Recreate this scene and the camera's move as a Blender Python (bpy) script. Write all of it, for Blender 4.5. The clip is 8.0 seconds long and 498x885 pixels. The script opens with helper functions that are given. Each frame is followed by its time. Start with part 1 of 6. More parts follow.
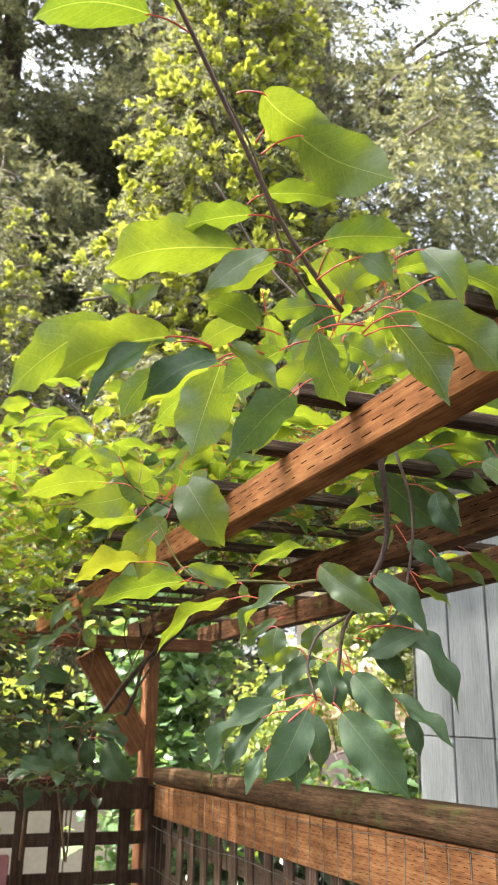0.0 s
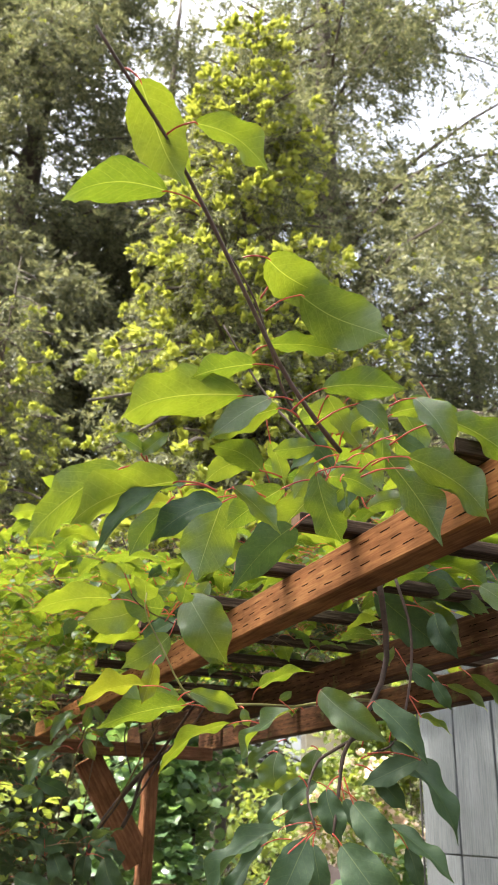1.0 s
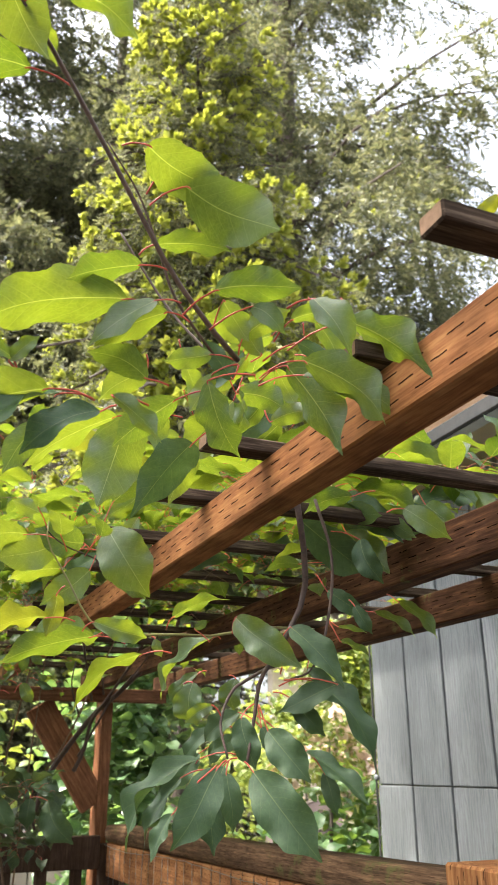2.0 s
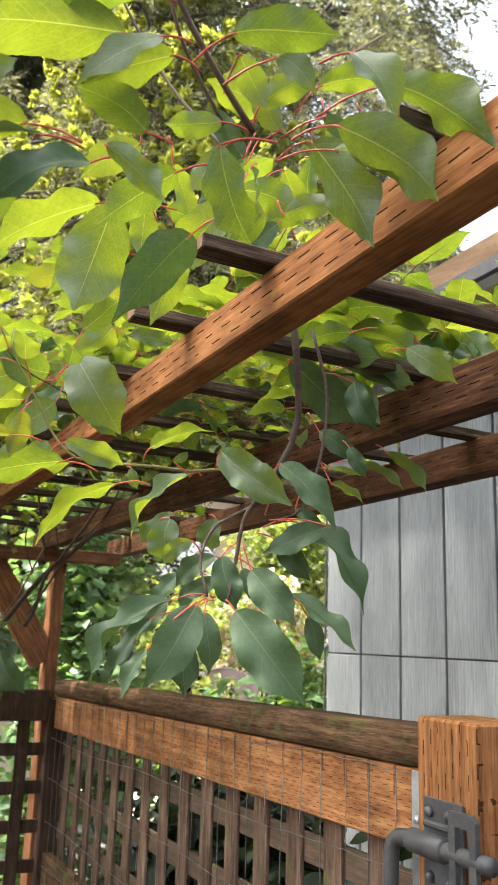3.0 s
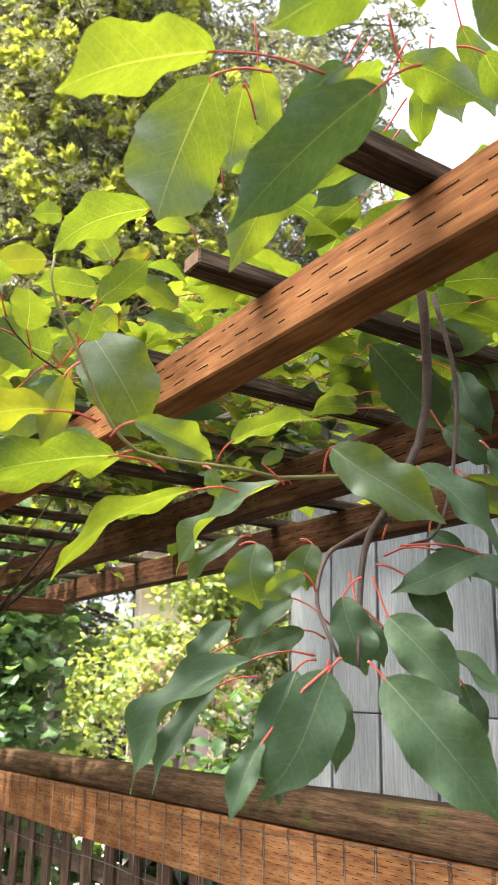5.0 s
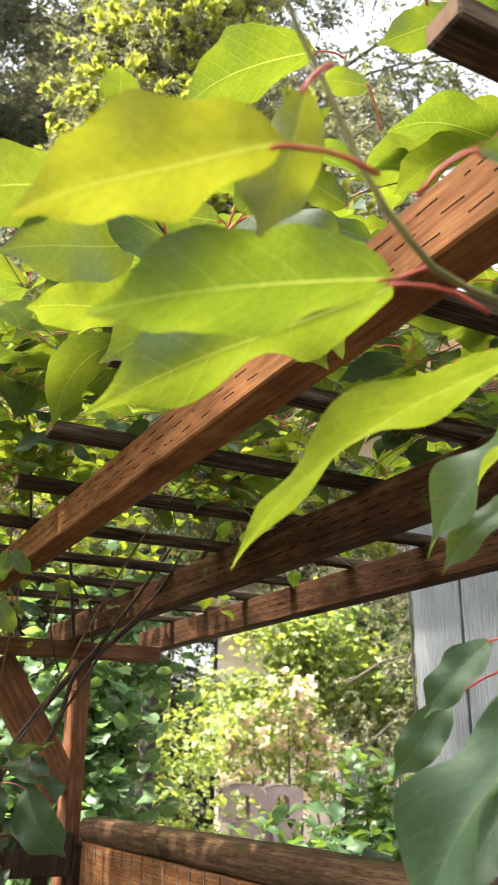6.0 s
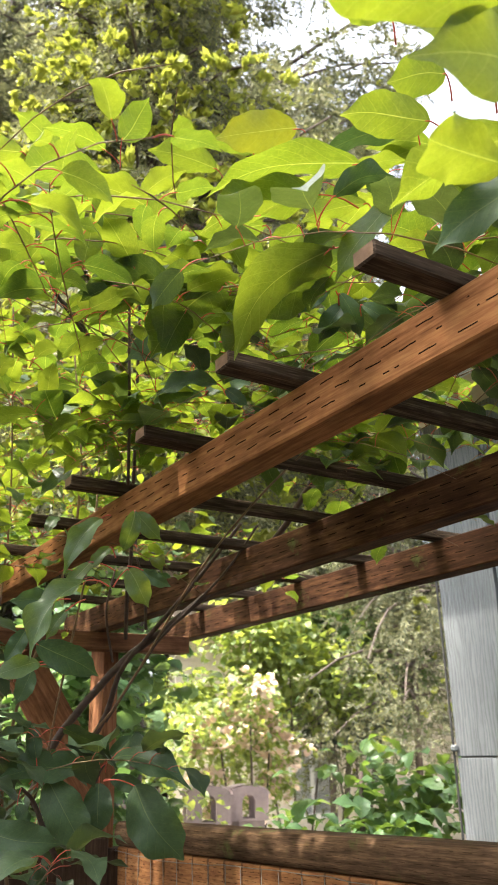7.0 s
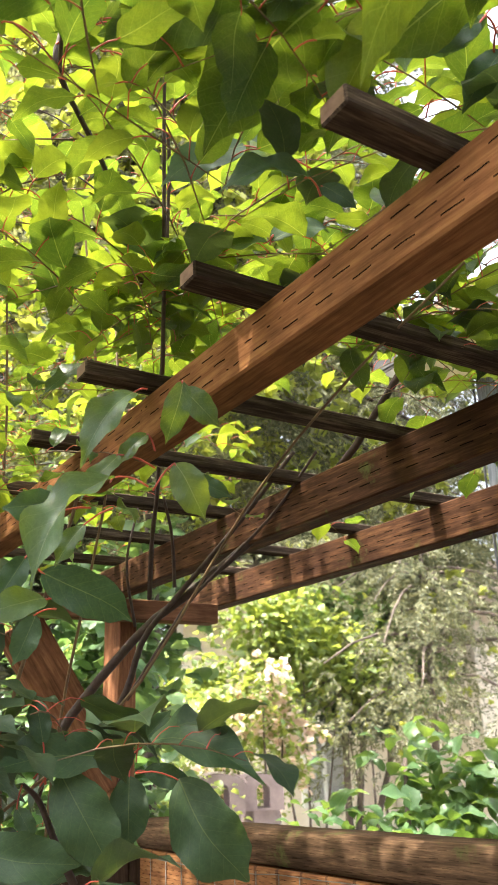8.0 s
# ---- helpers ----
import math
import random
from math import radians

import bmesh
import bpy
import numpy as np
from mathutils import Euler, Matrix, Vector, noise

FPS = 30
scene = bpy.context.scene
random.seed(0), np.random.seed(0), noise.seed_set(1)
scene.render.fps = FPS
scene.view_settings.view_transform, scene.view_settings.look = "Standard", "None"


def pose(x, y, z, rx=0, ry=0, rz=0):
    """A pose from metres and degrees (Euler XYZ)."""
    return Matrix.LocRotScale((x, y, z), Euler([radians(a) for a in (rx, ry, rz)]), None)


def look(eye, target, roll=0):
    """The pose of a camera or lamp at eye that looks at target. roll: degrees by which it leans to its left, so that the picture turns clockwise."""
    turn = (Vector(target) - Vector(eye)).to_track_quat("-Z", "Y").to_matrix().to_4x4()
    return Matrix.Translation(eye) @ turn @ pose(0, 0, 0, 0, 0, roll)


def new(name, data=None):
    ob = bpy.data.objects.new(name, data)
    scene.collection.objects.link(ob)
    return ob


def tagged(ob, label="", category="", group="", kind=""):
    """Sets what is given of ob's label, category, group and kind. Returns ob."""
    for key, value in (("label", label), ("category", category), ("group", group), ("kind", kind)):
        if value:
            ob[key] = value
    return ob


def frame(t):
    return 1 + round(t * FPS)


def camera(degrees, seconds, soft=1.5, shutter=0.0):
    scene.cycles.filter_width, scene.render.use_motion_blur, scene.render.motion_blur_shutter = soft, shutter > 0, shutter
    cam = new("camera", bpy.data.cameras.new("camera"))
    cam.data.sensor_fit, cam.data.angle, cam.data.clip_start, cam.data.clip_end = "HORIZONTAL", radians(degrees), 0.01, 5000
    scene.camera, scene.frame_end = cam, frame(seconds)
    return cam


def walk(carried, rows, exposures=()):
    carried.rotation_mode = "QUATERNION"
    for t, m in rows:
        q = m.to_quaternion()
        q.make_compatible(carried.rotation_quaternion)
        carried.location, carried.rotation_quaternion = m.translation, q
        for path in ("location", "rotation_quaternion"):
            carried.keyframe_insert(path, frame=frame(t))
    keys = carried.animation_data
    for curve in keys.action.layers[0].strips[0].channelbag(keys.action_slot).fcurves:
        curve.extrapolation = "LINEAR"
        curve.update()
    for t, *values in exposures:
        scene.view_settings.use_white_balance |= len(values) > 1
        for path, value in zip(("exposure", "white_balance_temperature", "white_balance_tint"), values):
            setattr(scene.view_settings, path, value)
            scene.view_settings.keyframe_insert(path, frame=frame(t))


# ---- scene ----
cam = camera(33.5, 8.0, 1.1)
PATH = [
    (0, (0.074, 0.124, 1.681), (0.747, 1.897, 2.314), 1.1),
    (0.5, (0.043, 0.08, 1.697), (0.692, 1.818, 2.443), 1.6),
    (1, (0.058, 0.078, 1.703), (0.685, 1.783, 2.541), 2.0),
    (1.5, (0.094, 0.084, 1.706), (0.725, 1.783, 2.55), 1.7),
    (2, (0.136, 0.109, 1.692), (0.857, 1.826, 2.423), -0.2),
    (2.2, (0.148, 0.13, 1.681), (0.909, 1.856, 2.346), -0.6),
    (3.3, (0.146, 0.281, 1.661), (1.029, 2.017, 2.114), 3.0),
    (3.5, (0.149, 0.332, 1.662), (1.043, 2.057, 2.14), 3.1),
    (4, (0.166, 0.404, 1.667), (1.135, 2.073, 2.192), 1.4),
    (4.2, (0.146, 0.402, 1.661), (1.162, 2.036, 2.207), 1.2),
    (5.3, (0.127, 0.597, 1.680), (1.143, 2.207, 2.292), 1.2),
    (5.5, (0.155, 0.673, 1.67), (1.128, 2.299, 2.311), 0.1),
    (6, (0.182, 0.786, 1.681), (1.039, 2.453, 2.378), 0.6),
    (6.5, (0.103, 0.9, 1.669), (1.008, 2.529, 2.395), -0.8),
    (7, (0.025, 1.014, 1.663), (1.026, 2.597, 2.364), -1.5),
    (7.5, (0.028, 1.148, 1.659), (1.065, 2.715, 2.345), -1.6),
    (8, (0.12, 1.304, 1.659), (1.122, 2.897, 2.336), -2.0),
]
cam.data.dof.use_dof = True
cam.data.dof.focus_distance = 0.8
cam.data.dof.aperture_fstop = 27.0
EXPOSURES = ((0, 3.03), (0.5, 2.85), (1.0, 2.62), (1.5, 2.66), (2.0, 2.78), (3.5, 2.95), (4.2, 2.97), (5.5, 2.97), (6.2, 2.82), (7, 2.8), (7.5, 2.95), (8, 3.15))
walk(cam, [(t, look(eye, target, roll)) for t, eye, target, roll in PATH], EXPOSURES)
SKY, SUN = 0.11, 2.5

# ---- light ----
SUN_AZ, SUN_EL = radians(-78), radians(66)      # the sun's bearing from +y towards +x, and its height
world = bpy.data.worlds.new("sky")
scene.world = world
world.use_nodes = True
wn = world.node_tree
sky = wn.nodes.new("ShaderNodeTexSky")
sky.sky_type = "NISHITA"
sky.sun_disc = False
sky.sun_elevation = SUN_EL
sky.sun_rotation = SUN_AZ
sky.air_density, sky.dust_density, sky.ozone_density = 1.0, 7.0, 1.0
bg = wn.nodes["Background"]
bg.inputs["Strength"].default_value = SKY
haze = wn.nodes.new("ShaderNodeHueSaturation")     # a hazy, whitish summer sky
haze.inputs["Saturation"].default_value = 0.45
wn.links.new(sky.outputs["Color"], haze.inputs["Color"])
wn.links.new(haze.outputs["Color"], bg.inputs["Color"])
sun_data = bpy.data.lights.new("sun", "SUN")
sun_data.energy = SUN
sun_data.angle = radians(0.9)
sun_data.color = (1.0, 0.93, 0.82)
sun = new("sun", sun_data)
sun.matrix_world = look((0, 0, 0), (-math.sin(SUN_AZ) * math.cos(SUN_EL), -math.cos(SUN_AZ) * math.cos(SUN_EL), -math.sin(SUN_EL)))


# ---- materials ----
def nodes_of(name):
    m = bpy.data.materials.new(name)
    m.use_nodes = True
    t = m.node_tree
    b = t.nodes["Principled BSDF"]
    return m, t, b


def link(t, a, b):
    t.links.new(a, b)


def math_node(t, op, a, b=None, c=None):
    n = t.nodes.new("ShaderNodeMath")
    n.operation = op
    for i, v in enumerate((a, b, c)):
        if v is None:
            continue
        if isinstance(v, (int, float)):
            n.inputs[i].default_value = v
        else:
            link(t, v, n.inputs[i])
    return n.outputs[0]


def mix_colour(t, f, a, b, blend="MIX"):
    n = t.nodes.new("ShaderNodeMix")
    n.data_type, n.blend_type = "RGBA", blend
    for i, v in ((0, f), (6, a), (7, b)):
        if isinstance(v, (int, float)):
            n.inputs[i].default_value = v
        elif isinstance(v, tuple):
            n.inputs[i].default_value = (*v, 1)
        else:
            link(t, v, n.inputs[i])
    return n.outputs[2]


def noise_at(t, scale, stretch=(1, 1, 1), detail=4, coord="Object", rough=0.6, shift=None):
    tc = t.nodes.new("ShaderNodeTexCoord")
    mp = t.nodes.new("ShaderNodeMapping")
    mp.inputs["Scale"].default_value = stretch
    link(t, tc.outputs[coord], mp.inputs["Vector"])
    if shift is not None:
        link(t, shift, mp.inputs["Location"])
    n = t.nodes.new("ShaderNodeTexNoise")
    n.inputs["Scale"].default_value = scale
    n.inputs["Detail"].default_value = detail
    n.inputs["Roughness"].default_value = rough
    link(t, mp.outputs[0], n.inputs["Vector"])
    return n.outputs["Fac"]


def ramp(t, f, stops):
    n = t.nodes.new("ShaderNodeValToRGB")
    e = n.color_ramp.elements
    while len(e) < len(stops):
        e.new(0.5)
    for el, (p, c) in zip(e, stops):
        el.position = p
        el.color = (*c, 1) if isinstance(c, tuple) else (c, c, c, 1)
    link(t, f, n.inputs[0])
    return n.outputs[0]


def bump(t, b, height, strength, distance):
    n = t.nodes.new("ShaderNodeBump")
    n.inputs["Strength"].default_value = strength
    n.inputs["Distance"].default_value = distance
    link(t, height, n.inputs["Height"])
    link(t, n.outputs[0], b.inputs["Normal"])


def wood(name, axis, dark, mid, light, rough=0.6, incised=False, moss=0.0, pitch=0.0412, row=0.0115, end_grain=False, lanes=1.5, stagger=0.5, depth=0.97, streak=0.0, slit_width=0.058):
    """Sawn timber with the grain along an axis; incised: the slits of treated timber."""
    m, t, b = nodes_of(name)
    k = "xyz".index(axis)
    st = [9.0, 9.0, 9.0]
    st[k] = 0.55
    info = t.nodes.new("ShaderNodeObjectInfo")
    comb = t.nodes.new("ShaderNodeCombineXYZ")
    link(t, math_node(t, "MULTIPLY", info.outputs["Random"], 37.0), comb.inputs[k])
    link(t, math_node(t, "MULTIPLY", info.outputs["Random"], 11.0), comb.inputs[(k + 1) % 3])
    grain = noise_at(t, 14.0, tuple(st), 6, shift=comb.outputs[0], rough=0.65)
    fine = noise_at(t, 60.0, tuple(st), 3, shift=comb.outputs[0])
    blot = noise_at(t, 9.0, (1, 1, 1), 4, shift=comb.outputs[0], rough=0.7)
    g = math_node(t, "ADD", math_node(t, "MULTIPLY", grain, 0.65), math_node(t, "MULTIPLY", fine, 0.35))
    col = ramp(t, g, ((0.3, dark), (0.5, mid), (0.68, light)))
    stain = ramp(t, blot, ((0.35, 0.45), (0.62, 1.0)))
    col = mix_colour(t, 0.75, col, stain, "MULTIPLY")
    if moss:
        mo = ramp(t, noise_at(t, 16.0, (1, 1, 1), 6, rough=0.75), ((0.62 - moss, 0.0), (0.72, 1.0)))
        col = mix_colour(t, mo, col, (0.10, 0.115, 0.035))
    h = math_node(t, "MULTIPLY", g, 1.0)
    if end_grain:
        geo = t.nodes.new("ShaderNodeNewGeometry")
        nrm = t.nodes.new("ShaderNodeSeparateXYZ")
        link(t, geo.outputs["Normal"], nrm.inputs[0])
        sawn = math_node(t, "GREATER_THAN", math_node(t, "ABSOLUTE", nrm.outputs[k]), 0.8)
        col = mix_colour(t, sawn, col, mix_colour(t, grain, (0.09, 0.058, 0.038), (0.34, 0.22, 0.14)))
    b.inputs["Specular IOR Level"].default_value = 0.06
    if incised:
        tc = t.nodes.new("ShaderNodeTexCoord")
        sep = t.nodes.new("ShaderNodeSeparateXYZ")
        link(t, tc.outputs["Object"], sep.inputs[0])
        along = sep.outputs[k]
        across = sep.outputs[1] if axis == "z" else sep.outputs[2]
        r = math_node(t, "ADD", math_node(t, "DIVIDE", across, row), 0.5)
        lane = math_node(t, "FLOOR", r)
        u = math_node(t, "FRACT", math_node(t, "ADD", math_node(t, "DIVIDE", along, pitch), math_node(t, "MULTIPLY", lane, stagger)))
        wob = math_node(t, "MULTIPLY", math_node(t, "SUBTRACT", noise_at(t, 40.0, (1, 1, 1), 2), 0.5), 0.3)
        v = math_node(t, "ABSOLUTE", math_node(t, "SUBTRACT", math_node(t, "ADD", math_node(t, "FRACT", r), wob), 0.5))
        slit = math_node(t, "MULTIPLY", math_node(t, "LESS_THAN", math_node(t, "ABSOLUTE", math_node(t, "SUBTRACT", u, 0.5)), 0.235),
                         math_node(t, "LESS_THAN", v, slit_width))
        slit = math_node(t, "MULTIPLY", slit, math_node(t, "LESS_THAN", math_node(t, "ABSOLUTE", lane), lanes))
        worn = math_node(t, "GREATER_THAN", noise_at(t, 25.0, (1, 1, 1), 2), 0.36)
        geo2 = t.nodes.new("ShaderNodeNewGeometry")
        nz = t.nodes.new("ShaderNodeSeparateXYZ")
        link(t, geo2.outputs["Normal"], nz.inputs[0])
        upright = math_node(t, "LESS_THAN", math_node(t, "ABSOLUTE", nz.outputs[2]), 0.9)
        slit = math_node(t, "MULTIPLY", math_node(t, "MULTIPLY", slit, worn), upright)
        col = mix_colour(t, math_node(t, "MULTIPLY", slit, depth), col, (0.008, 0.005, 0.004))
        h = math_node(t, "SUBTRACT", h, math_node(t, "MULTIPLY", slit, 0.8))
        link(t, math_node(t, "MULTIPLY_ADD", slit, -0.06, 0.06), b.inputs["Specular IOR Level"])
        if streak:           # dark streaks at the wire spacing, on the upper part of the board
            u = math_node(t, "FRACT", math_node(t, "ADD", math_node(t, "DIVIDE", along, streak), 0.72))
            wide = math_node(t, "MULTIPLY_ADD", noise_at(t, 70.0, (1, 1, 0.3), 3), 0.16, -0.03)
            line = math_node(t, "LESS_THAN", math_node(t, "ABSOLUTE", math_node(t, "SUBTRACT", u, 0.5)), wide)
            drop = math_node(t, "MULTIPLY_ADD", noise_at(t, 16.0, (1, 1, 0.1), 2), 0.12, -0.052)
            line = math_node(t, "MULTIPLY", line, math_node(t, "GREATER_THAN", math_node(t, "ADD", across, drop), 0.02))
            col = mix_colour(t, math_node(t, "MULTIPLY", line, 0.6), col, (0.03, 0.015, 0.01))
    link(t, col, b.inputs["Base Color"])
    link(t, math_node(t, "ADD", math_node(t, "MULTIPLY", blot, -0.15), rough + 0.3), b.inputs["Roughness"])
    bump(t, b, h, 0.4, 0.0005)
    return m


def leaf_material(name, dark, light, through_dark, through_light, amount=0.5, rough=0.36, per_island=False, vein=0.5, gloss=0.55):
    """A leaf: glossy face, light coming through it, and pale veins drawn by its own length and width."""
    m, t, b = nodes_of(name)
    out = t.nodes["Material Output"]
    if per_island:
        rnd = t.nodes.new("ShaderNodeNewGeometry").outputs["Random Per Island"]
    else:
        rnd = t.nodes.new("ShaderNodeObjectInfo").outputs["Random"]
    uv = t.nodes.new("ShaderNodeUVMap")
    sep = t.nodes.new("ShaderNodeSeparateXYZ")
    link(t, uv.outputs[0], sep.inputs[0])
    side = math_node(t, "ABSOLUTE", math_node(t, "SUBTRACT", sep.outputs[0], 0.5))
    mid = math_node(t, "LESS_THAN", side, math_node(t, "MULTIPLY_ADD", sep.outputs[1], -0.0045, 0.0062))
    s = math_node(t, "FRACT", math_node(t, "SUBTRACT", math_node(t, "MULTIPLY_ADD", noise_at(t, 4.0, (1, 1, 1), 2, coord="UV"), 0.5, math_node(t, "MULTIPLY", sep.outputs[1], 7.5)), math_node(t, "MULTIPLY", math_node(t, "POWER", side, 1.2), 9.5)))
    ribs = math_node(t, "LESS_THAN", math_node(t, "ABSOLUTE", math_node(t, "SUBTRACT", s, 0.5)), 0.024)
    net = t.nodes.new("ShaderNodeTexVoronoi")
    net.feature = "DISTANCE_TO_EDGE"
    net.inputs["Scale"].default_value = 26.0
    link(t, uv.outputs[0], net.inputs["Vector"])
    mesh_vein = math_node(t, "LESS_THAN", net.outputs["Distance"], 0.05)
    veins = math_node(t, "MAXIMUM", math_node(t, "MULTIPLY", mid, 1.6), math_node(t, "MAXIMUM", math_node(t, "MULTIPLY", ribs, 0.55), math_node(t, "MULTIPLY", mesh_vein, 0.22)))
    blotch = noise_at(t, 5.0, (1, 1, 1), 4, coord="UV")
    f = math_node(t, "ADD", math_node(t, "MULTIPLY", rnd, 0.75), math_node(t, "MULTIPLY", math_node(t, "SUBTRACT", blotch, 0.4), 0.7))
    face = mix_colour(t, f, dark, light)
    face = mix_colour(t, math_node(t, "MULTIPLY", veins, vein), face, (0.28, 0.36, 0.13))
    lit = mix_colour(t, f, through_dark, through_light)
    spot = t.nodes.new("ShaderNodeTexVoronoi")          # specks, nibbles and scars
    spot.inputs["Scale"].default_value = 17.0
    link(t, uv.outputs[0], spot.inputs["Vector"])
    patchy = math_node(t, "GREATER_THAN", noise_at(t, 3.3, (1, 1, 1), 2, coord="UV"), 0.52)
    speck = math_node(t, "MULTIPLY", math_node(t, "LESS_THAN", spot.outputs["Distance"], 0.085), patchy)
    face = mix_colour(t, math_node(t, "MULTIPLY", speck, 0.55), face, (0.3, 0.3, 0.17))
    lit = mix_colour(t, math_node(t, "MULTIPLY", speck, 0.5), lit, (0.12, 0.08, 0.02))
    mottle = noise_at(t, 21.0, (1, 1, 1), 3, coord="UV")
    face = mix_colour(t, 0.5, face, ramp(t, mottle, ((0.3, 0.6), (0.7, 1.0))), "MULTIPLY")
    lit = mix_colour(t, 0.5, lit, ramp(t, mottle, ((0.3, 0.7), (0.7, 1.0))), "MULTIPLY")
    lit = mix_colour(t, math_node(t, "MULTIPLY", veins, vein), lit, (0.62, 0.66, 0.16))
    link(t, face, b.inputs["Base Color"])
    b.inputs["Roughness"].default_value = rough
    b.inputs["Specular IOR Level"].default_value = gloss
    tr = t.nodes.new("ShaderNodeBsdfTranslucent")
    link(t, lit, tr.inputs["Color"])
    mx = t.nodes.new("ShaderNodeMixShader")
    mx.inputs[0].default_value = amount
    link(t, b.outputs[0], mx.inputs[1])
    link(t, tr.outputs[0], mx.inputs[2])
    link(t, mx.outputs[0], out.inputs["Surface"])
    quilt = math_node(t, "MULTIPLY", math_node(t, "MULTIPLY", math_node(t, "ABSOLUTE", math_node(t, "SUBTRACT", s, 0.5)), 1.1), noise_at(t, 9.0, (1, 1, 1), 2, coord="UV"))
    pucker = noise_at(t, 16.0, (1, 1, 1), 3, coord="UV")
    bump(t, b, math_node(t, "SUBTRACT", math_node(t, "ADD", math_node(t, "MULTIPLY", blotch, 1.2), math_node(t, "MULTIPLY", pucker, 0.6)), quilt), 0.2, 0.0012)
    return m


def plain(name, a, c, rough, scale=20.0, stretch=(1, 1, 1), metal=0.0, relief=0.3, depth=0.002, coord="Object"):
    """A surface that varies between two colours at two scales."""
    m, t, b = nodes_of(name)
    n1 = noise_at(t, scale, stretch, 5, coord)
    n2 = noise_at(t, scale * 6, stretch, 3, coord)
    f = math_node(t, "ADD", math_node(t, "MULTIPLY", n1, 0.7), math_node(t, "MULTIPLY", n2, 0.3))
    col = ramp(t, f, ((0.32, a), (0.66, c)))
    link(t, col, b.inputs["Base Color"])
    b.inputs["Metallic"].default_value = metal
    link(t, math_node(t, "ADD", math_node(t, "MULTIPLY", n1, 0.3), rough - 0.15), b.inputs["Roughness"])
    bump(t, b, f, relief, depth)
    return m


W_DARK, W_MID, W_LIGHT = (0.1, 0.032, 0.011), (0.285, 0.122, 0.046), (0.44, 0.215, 0.084)
timber_y = wood("treated_timber_y", "y", W_DARK, W_MID, W_LIGHT, 0.5, incised=True)
# same timber for the back beams, canopy shade put into its colour, some moss
shade_timber = wood("shade_darkened_timber", "y", (0.03, 0.014, 0.009), (0.088, 0.041, 0.022), (0.22, 0.108, 0.048), 0.55, incised=True, moss=0.03)
timber_x = wood("brown_timber_x", "x", (0.07, 0.03, 0.016), (0.18, 0.082, 0.042), (0.31, 0.155, 0.08), 0.55)
timber_z = wood("brown_timber_z", "z", (0.085, 0.034, 0.018), (0.24, 0.105, 0.052), (0.4, 0.2, 0.1), 0.55)
gate_timber = wood("gate_timber", "z", (0.085, 0.033, 0.014), (0.3, 0.13, 0.05), (0.46, 0.24, 0.1), 0.6, incised=True, row=0.012, pitch=0.034, lanes=4.5, stagger=0.37, depth=0.75)
dark_slat = wood("dark_weathered_slat", "x", (0.014, 0.010, 0.007), (0.072, 0.051, 0.036), (0.23, 0.17, 0.118), 0.8, end_grain=True)
cap_timber = wood("cap_timber", "y", (0.03, 0.018, 0.011), (0.12, 0.071, 0.04), (0.29, 0.175, 0.098), 0.65, incised=True, moss=0.06, row=0.0082, pitch=0.03, lanes=6, stagger=0.37, depth=0.4)
board_timber = wood("fence_board_timber", "y", (0.11, 0.044, 0.02), (0.36, 0.16, 0.065), (0.56, 0.295, 0.13), 0.6, incised=True, row=0.0065, pitch=0.024, lanes=9, stagger=0.37, depth=0.8, streak=0.0565)
lattice_z = wood("lattice_upright", "z", (0.035, 0.021, 0.015), (0.15, 0.095, 0.066), (0.34, 0.235, 0.165), 0.75, moss=0.05)
lattice_y = wood("lattice_crosspiece", "y", (0.05, 0.035, 0.025), (0.13, 0.09, 0.062), (0.22, 0.155, 0.105), 0.7, moss=0.05)
lattice_dark = wood("dark_lattice", "z", (0.035, 0.022, 0.016), (0.075, 0.048, 0.034), (0.13, 0.085, 0.06), 0.65)
bark = plain("vine_bark", (0.03, 0.018, 0.013), (0.1, 0.062, 0.045), 0.75, 60.0, relief=0.6, depth=0.002)
young_twig = plain("young_twig_bark", (0.1, 0.05, 0.025), (0.22, 0.14, 0.06), 0.6, 50.0)
green_stem = plain("green_stem", (0.16, 0.15, 0.045), (0.27, 0.24, 0.08), 0.5, 40.0)
cane_bark = plain("cane_bark", (0.045, 0.028, 0.02), (0.16, 0.1, 0.07), 0.55, 70.0)
red_stalk = plain("red_leaf_stalk", (0.4, 0.045, 0.03), (0.58, 0.11, 0.06), 0.4, 50.0)
tree_bark = plain("conifer_bark", (0.035, 0.026, 0.02), (0.12, 0.09, 0.07), 0.85, 8.0, (1, 1, 0.3), relief=0.8, depth=0.02)
leaf_green = leaf_material("vine_leaf", (0.065, 0.13, 0.06), (0.105, 0.18, 0.08), (0.172, 0.25, 0.010), (0.335, 0.39, 0.015), 0.56, rough=0.42, vein=0.36, gloss=0.6)
leaf_many = leaf_material("vine_leaf_mass", (0.05, 0.11, 0.045), (0.12, 0.2, 0.07), (0.11, 0.19, 0.010), (0.365, 0.42, 0.018), 0.55, rough=0.42, per_island=True, vein=0.34, gloss=0.5)
# leaf_deep and leaf_shade: darker copies of the vine leaf, shade put into the colour
leaf_deep = leaf_material("shade_coloured_vine_leaf", (0.052, 0.1, 0.046), (0.095, 0.16, 0.07), (0.06, 0.12, 0.02), (0.11, 0.18, 0.03), 0.28, rough=0.48, vein=0.2, gloss=0.42)
leaf_shade = leaf_material("shade_coloured_leaf_mass", (0.035, 0.065, 0.036), (0.075, 0.12, 0.062), (0.05, 0.09, 0.012), (0.12, 0.165, 0.025), 0.34, rough=0.42, per_island=True, vein=0.16)
